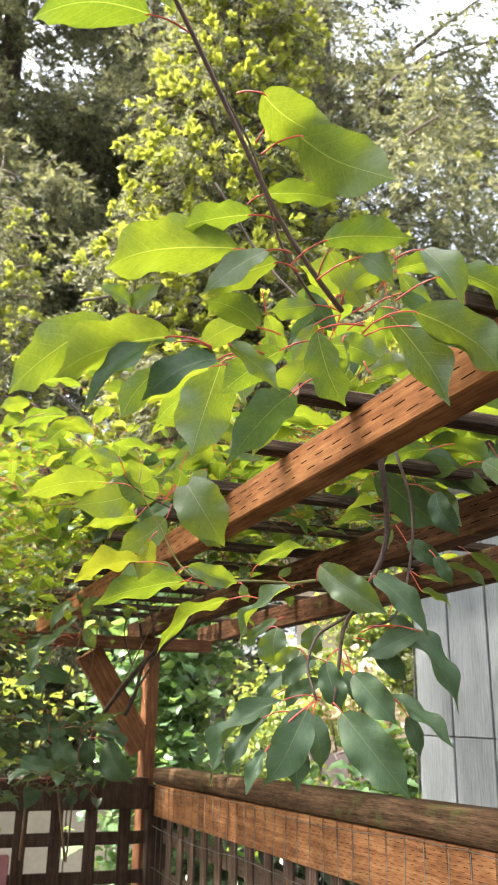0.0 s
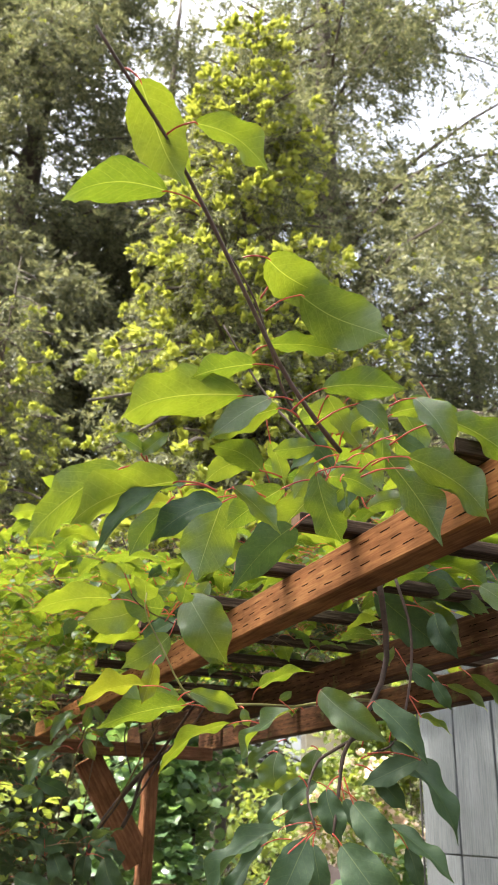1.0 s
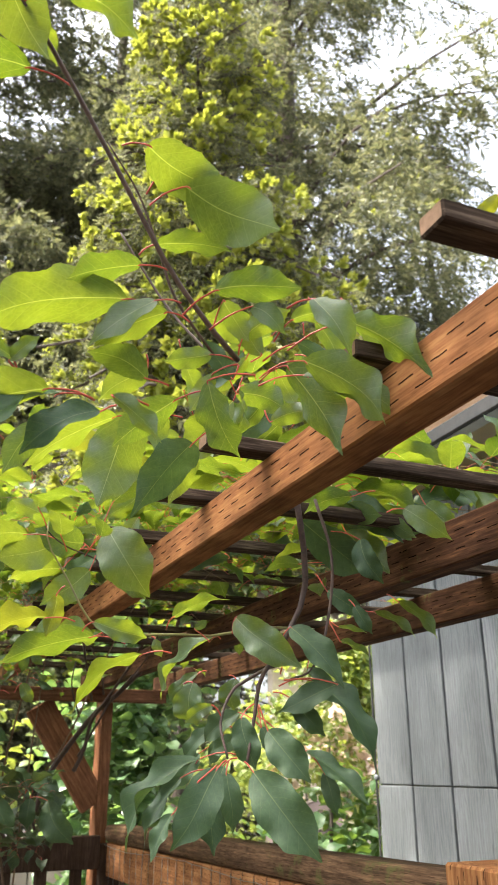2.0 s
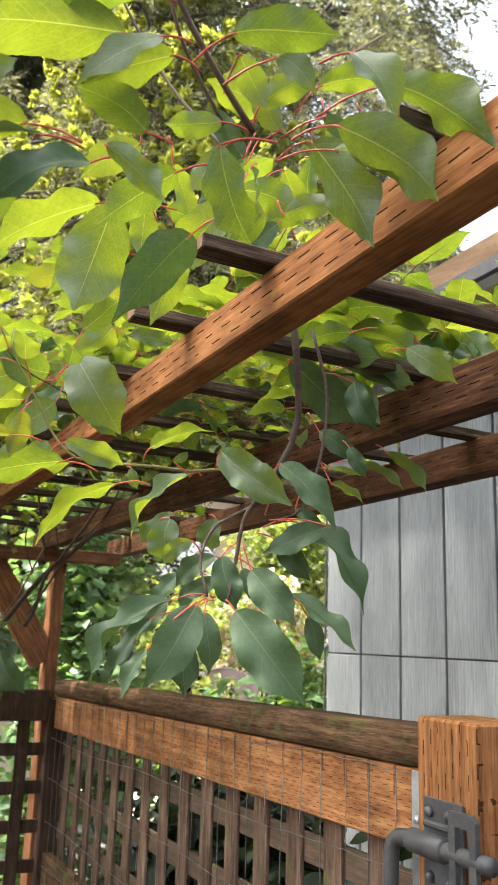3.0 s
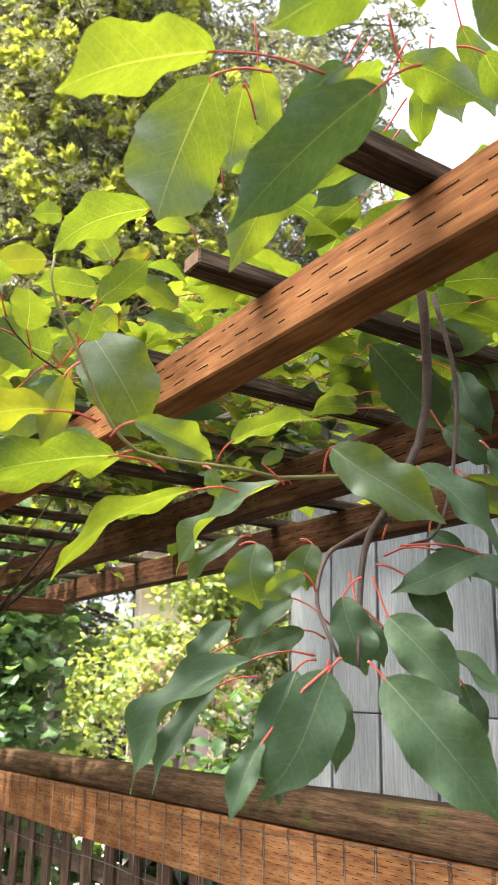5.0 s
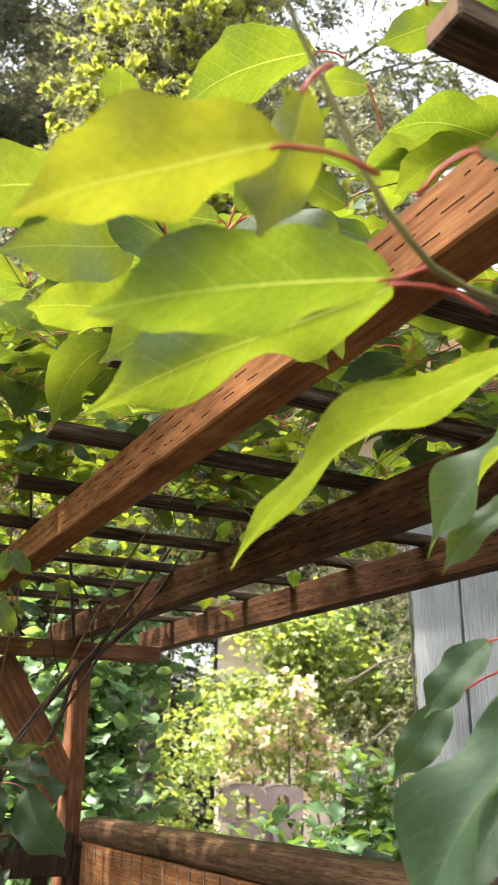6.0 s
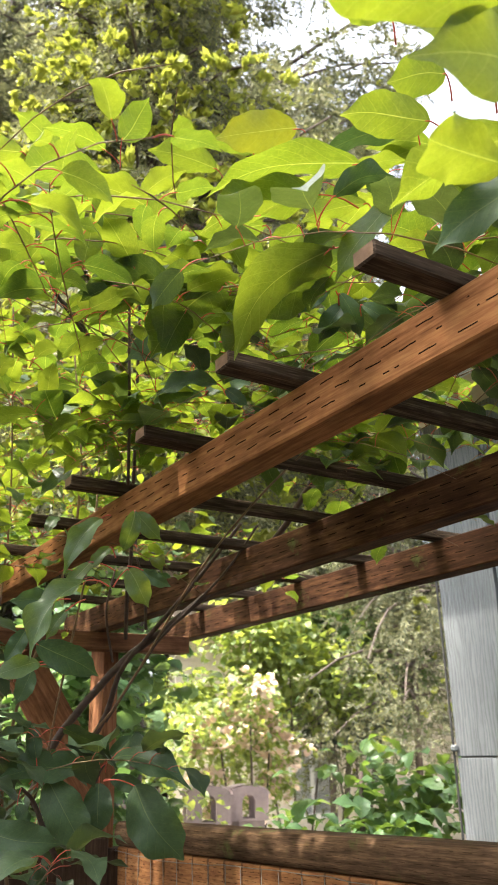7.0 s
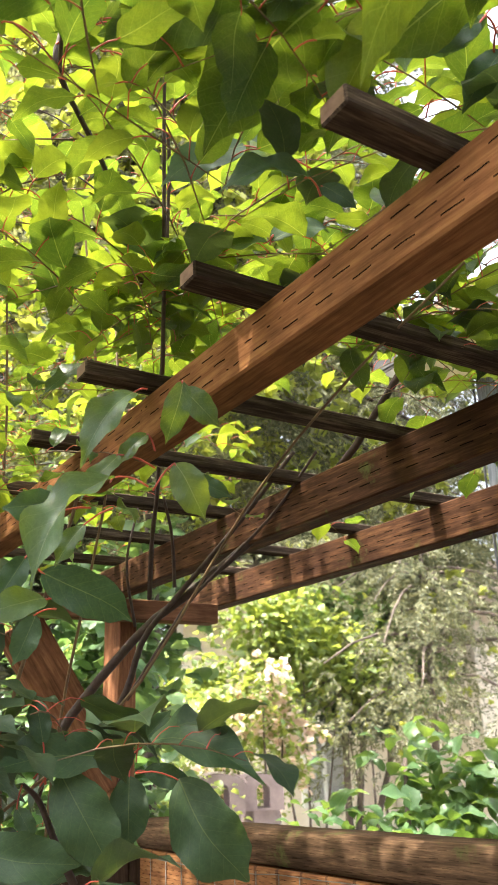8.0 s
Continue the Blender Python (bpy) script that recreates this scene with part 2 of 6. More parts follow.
leaf_yellow = leaf_material("yellow_vine_leaf", (0.13, 0.17, 0.03), (0.19, 0.22, 0.04), (0.285, 0.31, 0.012), (0.37, 0.37, 0.016), 0.54, rough=0.5, vein=0.3)
ivy_leaf = leaf_material("ivy_leaf", (0.045, 0.11, 0.055), (0.22, 0.33, 0.15), (0.14, 0.27, 0.06), (0.36, 0.5, 0.11), 0.42, per_island=True, vein=0.2)
shrub_leaf = leaf_material("shrub_leaf", (0.09, 0.15, 0.06), (0.27, 0.335, 0.095), (0.26, 0.35, 0.045), (0.52, 0.56, 0.08), 0.45, rough=0.5, per_island=True, vein=0.1)
berry_leaf = leaf_material("bramble_leaf", (0.05, 0.12, 0.045), (0.12, 0.21, 0.08), (0.15, 0.27, 0.03), (0.3, 0.42, 0.05), 0.4, rough=0.45, per_island=True, vein=0.25)
# near-black leaf; in the undergrowth this colour stands in for deep shade
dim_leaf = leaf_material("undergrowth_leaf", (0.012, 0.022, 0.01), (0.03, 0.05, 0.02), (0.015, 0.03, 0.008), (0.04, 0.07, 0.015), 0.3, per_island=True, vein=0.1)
needle = leaf_material("conifer_needle", (0.045, 0.056, 0.032), (0.3, 0.3, 0.165), (0.1, 0.115, 0.05), (0.36, 0.36, 0.15), 0.38, rough=0.75, per_island=True, vein=0.0)
new_shoot = leaf_material("new_conifer_shoot", (0.27, 0.33, 0.06), (0.42, 0.45, 0.10), (0.4, 0.45, 0.05), (0.55, 0.55, 0.08), 0.4, rough=0.6, per_island=True, vein=0.0)
blossom = leaf_material("rose_petal", (0.78, 0.58, 0.46), (0.85, 0.74, 0.62), (0.7, 0.5, 0.4), (0.8, 0.6, 0.5), 0.3, rough=0.6, per_island=True, vein=0.0)
soil = plain("garden_ground", (0.012, 0.009, 0.006), (0.03, 0.024, 0.016), 0.9, 1.5, relief=0.6, depth=0.03)
# pale so that the added sheet throws sunlight back up
gravel = plain("pale_gravel", (0.36, 0.33, 0.29), (0.62, 0.58, 0.52), 0.9, 30.0, relief=0.8, depth=0.01)
soffit_paint = plain("tan_soffit_paint", (0.62, 0.5, 0.3), (0.75, 0.62, 0.4), 0.6, 6.0)
gutter_paint = plain("dark_gutter", (0.03, 0.03, 0.03), (0.07, 0.065, 0.06), 0.4, 9.0)
roofing = plain("tan_shingle", (0.3, 0.23, 0.17), (0.48, 0.39, 0.3), 0.85, 14.0, relief=0.7, depth=0.01)
house_paint = plain("beige_house_paint", (0.72, 0.64, 0.54), (0.82, 0.75, 0.65), 0.6, 4.0)
wall_paint = plain("dull_beige_paint", (0.3, 0.26, 0.21), (0.45, 0.4, 0.33), 0.7, 4.0)
white_paint = plain("white_window_paint", (0.72, 0.72, 0.7), (0.82, 0.82, 0.8), 0.45, 9.0)
mauve_paint = plain("weathered_mauve_roof", (0.4, 0.34, 0.34), (0.58, 0.5, 0.5), 0.7, 9.0)
playhouse_wall = plain("dusky_pink_wall", (0.13, 0.1, 0.098), (0.22, 0.17, 0.165), 0.7, 9.0)
steel = plain("galvanised_steel", (0.42, 0.44, 0.46), (0.62, 0.64, 0.66), 0.4, 60.0, metal=0.8)
wire_steel = plain("weathered_wire", (0.08, 0.072, 0.065), (0.28, 0.265, 0.24), 0.4, 60.0, metal=0.6)
black_iron = plain("black_iron", (0.025, 0.025, 0.028), (0.075, 0.075, 0.075), 0.5, 50.0)
red_paint = plain("dull_red_paint", (0.2, 0.07, 0.07), (0.32, 0.13, 0.13), 0.6, 14.0)


def siding_material():
    """Pale grey paint on rough sawn plywood, worn along the upright grain."""
    m, t, b = nodes_of("pale_grey_siding")
    info = t.nodes.new("ShaderNodeObjectInfo")
    comb = t.nodes.new("ShaderNodeCombineXYZ")
    link(t, math_node(t, "MULTIPLY", info.outputs["Random"], 31.0), comb.inputs[2])
    wave = t.nodes.new("ShaderNodeTexWave")
    tc = t.nodes.new("ShaderNodeTexCoord")
    mp = t.nodes.new("ShaderNodeMapping")
    mp.inputs["Scale"].default_value = (1, 1, 0.14)
    link(t, tc.outputs["Object"], mp.inputs["Vector"])
    link(t, comb.outputs[0], mp.inputs["Location"])
    link(t, mp.outputs[0], wave.inputs["Vector"])
    wave.bands_direction = "Y"
    wave.inputs["Scale"].default_value = 30.0
    wave.inputs["Distortion"].default_value = 9.0
    wave.inputs["Detail"].default_value = 3.0
    wave.inputs["Detail Scale"].default_value = 1.6
    fine = noise_at(t, 70.0, (1, 1, 0.06), 4, shift=comb.outputs[0])
    dirt = noise_at(t, 5.0, (1, 1, 0.35), 5, shift=comb.outputs[0], rough=0.7)
    col = ramp(t, dirt, ((0.3, (0.09, 0.1, 0.103)), (0.65, (0.186, 0.2, 0.206))))
    g = math_node(t, "ADD", math_node(t, "MULTIPLY", wave.outputs["Fac"], 0.6), math_node(t, "MULTIPLY", fine, 0.4))
    col = mix_colour(t, 0.42, col, ramp(t, g, ((0.22, 0.35), (0.5, 1.0))), "MULTIPLY")
    link(t, col, b.inputs["Base Color"])
    b.inputs["Roughness"].default_value = 0.65
    bump(t, b, g, 0.7, 0.0035)
    return m


siding = siding_material()


def glass_material():
    m, t, b = nodes_of("window_glass")
    b.inputs["Base Color"].default_value = (0.8, 0.82, 0.82, 1)
    b.inputs["Roughness"].default_value = 0.04
    b.inputs["Transmission Weight"].default_value = 0.95
    return m


glass = glass_material()


# ---- building tools ----
def empty(name, label, category, loc=(0, 0, 0), kind="", group=""):
    ob = new(name)
    ob.location = loc
    return tagged(ob, label, category, group, kind)


def mesh_object(name, me, material, parent=None, label="", kind=""):
    if material is not None and not me.materials:
        me.materials.append(material)
    ob = new(name, me)
    if parent is not None:
        ob.parent = parent
        ob.matrix_parent_inverse = parent.matrix_basis.inverted()
    if label or kind:
        tagged(ob, label, kind=kind)
    return ob


def part(name, bm, material, parent=None, label="", kind="", smooth=False):
    me = bpy.data.meshes.new(name)
    bm.to_mesh(me)
    bm.free()
    if smooth:
        me.polygons.foreach_set("use_smooth", [True] * len(me.polygons))
    return mesh_object(name, me, material, parent, label, kind)


def box_bm(sx, sy, sz, bevel=0.0, segments=1):
    bm = bmesh.new()
    bmesh.ops.create_cube(bm, size=1.0, matrix=Matrix.Diagonal((sx, sy, sz, 1)))
    if bevel:
        bmesh.ops.bevel(bm, geom=bm.edges[:], offset=bevel, segments=segments, affect="EDGES", profile=0.5)
    return bm


def board(name, lo, hi, material, parent=None, bevel=0.002, label="", kind="", turn=None, segments=1):
    """A plank between two corners, centred on its own origin."""
    s = [hi[i] - lo[i] for i in range(3)]
    c = [(hi[i] + lo[i]) / 2 for i in range(3)]
    ob = part(name, box_bm(*s, bevel, segments), material, None, label, kind)
    ob.matrix_basis = Matrix.Translation(c) @ (turn or Matrix.Identity(4))
    if parent is not None:
        ob.parent = parent
        ob.matrix_parent_inverse = parent.matrix_basis.inverted()
    return ob


def tube_arrays(points, radii, sides=6):
    """Vertices and faces of a round rod through points."""
    pts = [Vector(p) for p in points]
    vs, fs = [], []
    for i, p in enumerate(pts):
        d = (pts[min(i + 1, len(pts) - 1)] - pts[max(i - 1, 0)]).normalized()
        a = d.orthogonal().normalized() if i == 0 else (a - d * a.dot(d)).normalized()
        b = d.cross(a)
        for k in range(sides):
            w = 2 * math.pi * k / sides
            vs.append(p + (a * math.cos(w) + b * math.sin(w)) * radii[i])
    for i in range(len(pts) - 1):
        for k in range(sides):
            k2 = (k + 1) % sides
            fs.append((i * sides + k, i * sides + k2, (i + 1) * sides + k2, (i + 1) * sides + k))
    fs.append(tuple(range(sides - 1, -1, -1)))
    fs.append(tuple((len(pts) - 1) * sides + k for k in range(sides)))
    return vs, fs


def tube(name, points, radii, material, parent=None, sides=6, label=""):
    if isinstance(radii, (int, float)):
        radii = [radii] * len(points)
    vs, fs = tube_arrays(points, radii, sides)
    me = bpy.data.meshes.new(name)
    me.from_pydata(vs, [], fs)
    me.polygons.foreach_set("use_smooth", [True] * len(me.polygons))
    return mesh_object(name, me, material, parent, label)


def smooth_path(points, n):
    """n + 1 points of a Catmull-Rom curve through points."""
    p = [Vector(q) for q in points]
    p = [p[0] * 2 - p[1]] + p + [p[-1] * 2 - p[-2]]
    out = []
    seg = len(p) - 3
    for i in range(n + 1):
        u = i / n * seg
        k = min(int(u), seg - 1)
        u -= k
        a, b, c, d = p[k:k + 4]
        out.append(0.5 * (2 * b + (c - a) * u + (2 * a - 5 * b + 4 * c - d) * u * u + (3 * b - a - 3 * c + d) * u ** 3))
    return out


class Mass:
    """Many copies of small meshes, joined into one."""

    def __init__(self):
        self.v, self.f, self.uv, self.n = [], [], [], 0

    def add(self, template, mats):
        """template: vertices, quads and uv of the corners; mats: an array of 4 x 4 matrices."""
        v, f, uv = template
        m = np.asarray(mats, dtype=np.float64)
        if not len(m):
            return
        w = np.einsum("nij,vj->nvi", m[:, :3, :3], v) + m[:, None, :3, 3]
        k, nv = len(m), len(v)
        self.v.append(w.reshape(-1, 3))
        self.f.append((f[None] + (self.n + np.arange(k) * nv)[:, None, None]).reshape(-1, f.shape[1]))
        self.uv.append(np.tile(uv, (k, 1)))
        self.n += k * nv

    def build(self, name, material, parent=None, label="", kind="stuff"):
        v, f, uv = np.concatenate(self.v), np.concatenate(self.f), np.concatenate(self.uv)
        me = bpy.data.meshes.new(name)
        me.vertices.add(len(v))
        me.vertices.foreach_set("co", v.astype(np.float32).ravel())
        me.loops.add(f.size)
        me.loops.foreach_set("vertex_index", f.astype(np.int32).ravel())
        me.polygons.add(len(f))
        me.polygons.foreach_set("loop_start", np.arange(0, f.size, f.shape[1], dtype=np.int32))
        me.polygons.foreach_set("use_smooth", np.ones(len(f), dtype=bool))
        layer = me.uv_layers.new(name="UVMap")
        layer.data.foreach_set("uv", uv.astype(np.float32).ravel())
        me.update(calc_edges=True)
        return mesh_object(name, me, material, parent, label, kind)


def leaf_template(seed, nu=8, nv=14, ratio=0.54, fold=0.25, arch=0.1, wave=0.05, sway=0.05, teeth=0.0, tip=0.9, ruffle=0.0):
    """One leaf, base at the origin, tip at (0, 1, 0), upper face towards +z."""
    r = random.Random(seed)
    ph, ph2, kk = r.uniform(0, 6.28), r.uniform(0, 6.28), r.uniform(1.2, 2.2)
    kr = 2.4 + (seed % 5) * 0.35
    twist, curl = r.uniform(-0.5, 0.5), r.uniform(0.0, 0.45)
    def outline(s):
        q = min(1.0, max(0.0, (s - 0.74) / 0.2))
        return s ** 0.58 * (1 - s) ** (1.55 - tip) * (1 - 0.62 * q * q * (3 - 2 * q))

    norm = max(outline(i / 200) for i in range(201))
    v, uv = [], []
    for j in range(nv + 1):
        s = (j / nv) ** 0.9
        half = ratio / 2 * outline(s) / norm
        if s > 0.82:
            half = max(half, 0.022 * (1 - s) / 0.18 + 0.0012)
        if teeth and 0 < j < nv:
            half *= 1 + teeth * (1 if j % 2 else -1)
        bend = sway * math.sin(math.pi * s) + 0.3 * sway * math.sin(6.28 * s + ph)
        zmid = arch * 4 * s * (1 - s)
        for i in range(nu + 1):
            a = 2 * i / nu - 1
            x = half * a * (1 + ruffle * a * a * (math.sin(6.28 * kr * s + (ph2 if a > 0 else ph)) + 0.4 * math.sin(6.28 * 2.3 * kr * s + (ph if a > 0 else ph2))))
            z = zmid + fold * abs(x) * (1 - 0.3 * s) + wave * a * a * math.sin(6.28 * kk * s + (ph if a > 0 else ph2)) * math.sin(math.pi * s)
            z += twist * x * (s - 0.4) - curl * max(0.0, s - 0.5) ** 2
            v.append((x * (1 - 0.15 * fold) + bend, s, z))
            uv.append((0.5 + x, s))
    f = [(j * (nu + 1) + i, j * (nu + 1) + i + 1, (j + 1) * (nu + 1) + i + 1, (j + 1) * (nu + 1) + i) for j in range(nv) for i in range(nu)]
    f = np.array(f)
    uv = np.array(uv)
    return np.array(v), f, uv[f].reshape(-1, 2)


def template_mesh(name, template):
    v, f, uv = template
    me = bpy.data.meshes.new(name)
    me.from_pydata([tuple(p) for p in v], [], [tuple(int(i) for i in q) for q in f])
    me.polygons.foreach_set("use_smooth", [True] * len(me.polygons))
    layer = me.uv_layers.new(name="UVMap")
    layer.data.foreach_set("uv", uv.astype(np.float32).ravel())
    return me


def leaf_pose(base, tip, up, width=1.0):
    """The matrix that lays a leaf template from base to tip with its upper face towards up."""
    b, t, u = Vector(base), Vector(tip), Vector(up)
    y = t - b
    size = y.length
    y.normalize()
    z = (u - y * u.dot(y))
    z = z.normalized() if z.length > 1e-4 else y.orthogonal().normalized()
    x = y.cross(z)
    m = Matrix((x * size * width, y * size, z * size)).transposed().to_4x4()
    m.translation = b
    return m


# ---- ground ----
def make_ground():
    bm = bmesh.new()
    bmesh.ops.create_grid(bm, x_segments=80, y_segments=80, size=150.0)
    for v in bm.verts:
        d = math.hypot(v.co.x, v.co.y)
        v.co.z = 0.15 * noise.noise(Vector((v.co.x * 0.2, v.co.y * 0.2, 0))) * min(1.0, max(0.0, (d - 3) / 10)) - 0.002
    tagged(part("ground", bm, soil, None, "dark garden soil with patchy grass", "structure", True), category="ground")


def make_yard():
    """Pale gravel between the garden beds and the house, added to bounce light upwards."""
    bm = bmesh.new()
    bmesh.ops.create_grid(bm, x_segments=60, y_segments=60, size=1.0)
    for v in bm.verts:
        a, q = math.atan2(v.co.y, v.co.x), max(abs(v.co.x), abs(v.co.y))
        rim = 1 + 0.06 * math.sin(5 * a) + 0.04 * math.sin(11 * a + 1)
        x, y = 4.9 + v.co.x * 3.2 * rim, 7.2 + v.co.y * 2.75 * rim
        v.co = Vector((x, y, 0.17 + 0.02 * noise.noise(Vector((x * 2, y * 2, 3))) - 0.22 * max(0.0, q - 0.93) / 0.07))
    tagged(part("bounce_sheet", bm, gravel, None, "pale gravel sheet added in front of the house to bounce light", "structure", True), category="gravel")


# ---- pergola ----
BEAM_TOP, BEAM_LOW = 1.983, 1.926
FRONT_LOW = 1.9365
RAFTER_Y, RAFTER_STEP = 1.602, 0.1968


def make_pergola():
    pergola = empty("pergola", "brown treated-timber pergola with dark slats laid across its beams", "pergola", (0.9, 2.85, 0))
    ends = {-6: 0.39, -5: 0.428, -4: 0.387, -3: 0.387, -1: 0.364, 0: 0.362, 1: 0.373}
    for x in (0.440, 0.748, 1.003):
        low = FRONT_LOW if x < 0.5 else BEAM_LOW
        # the two back beams get the timber darkened for canopy shade
        ob = board("beam", (x, -0.9, low), (x + 0.036, 3.0, BEAM_TOP), timber_y if x < 0.5 else shade_timber, None, 0.002, "orange-brown incised timber beam")
        # the beams run a little askew
        ob.matrix_basis = Matrix.Translation((x + 0.018 + 0.0155 * 0.72, 1.05, (low + BEAM_TOP) / 2)) @ pose(0, 0, 0, 0, 0, 0.89)
        ob.parent, ob.matrix_parent_inverse = pergola, pergola.matrix_basis.inverted()
    for k in range(-9, 7):
        y = RAFTER_Y + RAFTER_STEP * k
        y += {-6: 0.03, -4: 0.022}.get(k, 0)
        low = BEAM_TOP + 0.0004
        end = ends.get(k, 0.372 + 0.008 * math.sin(k * 2.3))
        board("slat", (end, y - 0.0245, low), (1.06 + 0.01 * math.sin(k * 1.3), y, low + 0.0142), dark_slat, pergola, 0.0015, "dark weathered cross slat")
    for y in (2.8, -0.8):
        board("crosspiece", (0.3, y, BEAM_LOW - 0.040), (0.972, y + 0.038, BEAM_LOW), timber_x, pergola, 0.002)
        board("post", (0.770, y + 0.035 if y > 0 else y, 0), (0.806, y + 0.115 if y > 0 else y + 0.08, BEAM_LOW - 0.040 if y < 0 else BEAM_LOW - 0.001), timber_z, pergola, 0.002)
    # the slanting brace between crosspiece and post
    a, b = Vector((0.575, 2.855, 1.875)), Vector((0.765, 2.855, 1.585))
    d = b - a
    turn = Matrix.Rotation(math.atan2(d.x, d.z), 4, "Y")
    mid = (a + b) / 2
    ob = part("brace", box_bm(0.085, 0.036, d.length, 0.002), timber_z, None, "slanting brown brace")
    ob.matrix_basis = Matrix.Translation(mid) @ turn
    ob.parent = pergola
    ob.matrix_parent_inverse = pergola.matrix_basis.inverted()
    return pergola


# ---- fence with cap rail, lattice and wire ----
FX = 0.793


def cap_bm(length, depth, height):
    """A half-round landscape timber along y."""
    bm = bmesh.new()
    prof = []
    for k in range(9):
        a = math.pi * (k / 8) + math.pi / 2
        prof.append((-depth / 2 + height / 2 * 0.55 + 0.55 * height / 2 * math.cos(a), height / 2 * math.sin(a)))
    prof += [(depth / 2, -height / 2), (depth / 2, height / 2)]
    rings = []
    n = 24
    for j in range(n + 1):
        y = -length / 2 + length * j / n
        w = 1 + 0.012 * math.sin(j * 1.7) + 0.01 * math.sin(j * 0.6)
        rings.append([bm.verts.new((x * w, y, z * w)) for x, z in prof])
    for p, q in zip(rings, rings[1:]):
        for k in range(len(prof)):
            bm.faces.new((p[k], p[(k + 1) % len(prof)], q[(k + 1) % len(prof)], q[k]))
    bm.faces.new(rings[0][::-1])
    bm.faces.new(rings[-1])
    bmesh.ops.recalc_face_normals(bm, faces=bm.faces[:])
    return bm


def make_fence():
    fence = empty("fence", "weathered wooden fence with a rounded cap rail and square lattice", "fence", (FX, 1.9, 0))
    cap = part("cap_rail", cap_bm(1.775, 0.062, 0.047), cap_timber, None, "rounded mossy cap rail", smooth=True)
    cap.matrix_basis = Matrix.Translation((FX + 0.031, 1.912, 1.5285))
    cap.parent, cap.matrix_parent_inverse = fence, fence.matrix_basis.inverted()
    board("top_board", (FX + 0.008, 1.03, 1.414), (FX + 0.03, 2.80, 1.5035), board_timber, fence, 0.002, "orange-brown incised top board")
    board("low_board", (FX + 0.004, 1.03, 0.985), (FX + 0.03, 2.80, 1.075), cap_timber, fence, 0.002, "mossy lower board")
    board("low_board", (FX + 0.008, 1.03, 0.12), (FX + 0.03, 2.80, 0.2), cap_timber, fence, 0.002, "mossy lower board")
    n = 16
    for k in range(n):
        y = 1.05 + k * 0.109
        board("upright_slat", (FX + 0.0305, y, 0.1), (FX + 0.0365, y + 0.046, 1.50), lattice_z, fence, 0.001)
    for k in range(12):
        z = 0.106 + k * 0.112
        board("cross_slat", (FX + 0.037, 1.04, z), (FX + 0.043, 2.79, z + 0.042), lattice_y, fence, 0.001)
    board("corner_post", (FX - 0.01, 2.80, 0), (FX + 0.06, 2.87, 1.5), lattice_dark, fence, 0.003)
    # board by the gate
    post = empty("gate_post", "orange-brown upright timber with black latch", "gate post", (FX, 0.97, 0))
    board("timber", (FX - 0.03, 0.92, 0), (FX + 0.055, 1.018, 1.588), gate_timber, post, 0.003)
    board("latch_plate", (FX - 0.0345, 0.938, 1.412), (FX - 0.0305, 1.002, 1.506), black_iron, post, 0.001, "black iron latch plate")
    for y, z in ((0.957, 1.492), (0.990, 1.492), (0.957, 1.428), (0.990, 1.428)):
        tube("bolt_head", [(FX - 0.0345, y, z), (FX - 0.0385, y, z), (FX - 0.0412, y, z)], [0.0062, 0.0056, 0.003], black_iron, post, 10)
    board("weld_ridge", (FX - 0.040, 0.942, 1.4765), (FX - 0.0347, 0.998, 1.4835), black_iron, post, 0.002)
    tube("latch_sleeve", [(FX - 0.048, 0.948, 1.462), (FX - 0.048, 0.950, 1.462), (FX - 0.048, 1.004, 1.462), (FX - 0.048, 1.006, 1.462)], [0.0105, 0.0125, 0.0125, 0.0105], black_iron, post, 14)
    tube("latch_bar", smooth_path([(FX - 0.048, 0.88, 1.462), (FX - 0.048, 0.96, 1.462), (FX - 0.048, 1.015, 1.462), (FX - 0.049, 1.034, 1.455), (FX - 0.050, 1.039, 1.435), (FX - 0.050, 1.040, 1.38), (FX - 0.050, 1.040, 1.34)], 22), 0.0088, black_iron, post, 12, "black bent latch bar")
    bm = bmesh.new()
    ring = [(0.0, 0.0), (0.034, 0.0), (0.040, 0.006), (0.040, 0.080), (0.034, 0.086), (0.0, 0.086)]
    hole = [(0.010, 0.012), (0.030, 0.012), (0.030, 0.072), (0.010, 0.072)]
    outer = [bm.verts.new((0, -y, z)) for y, z in ring]
    inner = [bm.verts.new((0, -y, z)) for y, z in hole]
    edges = [bm.edges.new((r[k], r[(k + 1) % len(r)])) for r in (outer, inner) for k in range(len(r))]
    bmesh.ops.triangle_fill(bm, use_beauty=True, edges=edges)
    bmesh.ops.solidify(bm, geom=bm.faces[:], thickness=0.006)
    loop = part("latch_loop", bm, black_iron, None, "black iron keeper loop")
    loop.matrix_basis = Matrix.Translation((FX - 0.056, 0.935, 1.418))
    loop.parent, loop.matrix_parent_inverse = post, post.matrix_basis.inverted()
    tilt = Matrix.Translation((FX, 1.6, 1.52)) @ Matrix.Rotation(-0.022, 4, "X") @ Matrix.Translation((-FX, -1.6, -1.513))
    fence.matrix_basis = tilt @ fence.matrix_basis
    bracket = empty("bracket", "galvanised steel strap on the fence board", "bracket", (FX, 1.03, 1.45))
    board("strap", (FX - 0.029, 1.006, 1.375), (FX - 0.0265, 1.030, 1.528), steel, bracket, 0.0011)
    board("strap_leg", (FX - 0.0262, 1.0275, 1.375), (FX + 0.0075, 1.030, 1.522), steel, bracket, 0.0008)
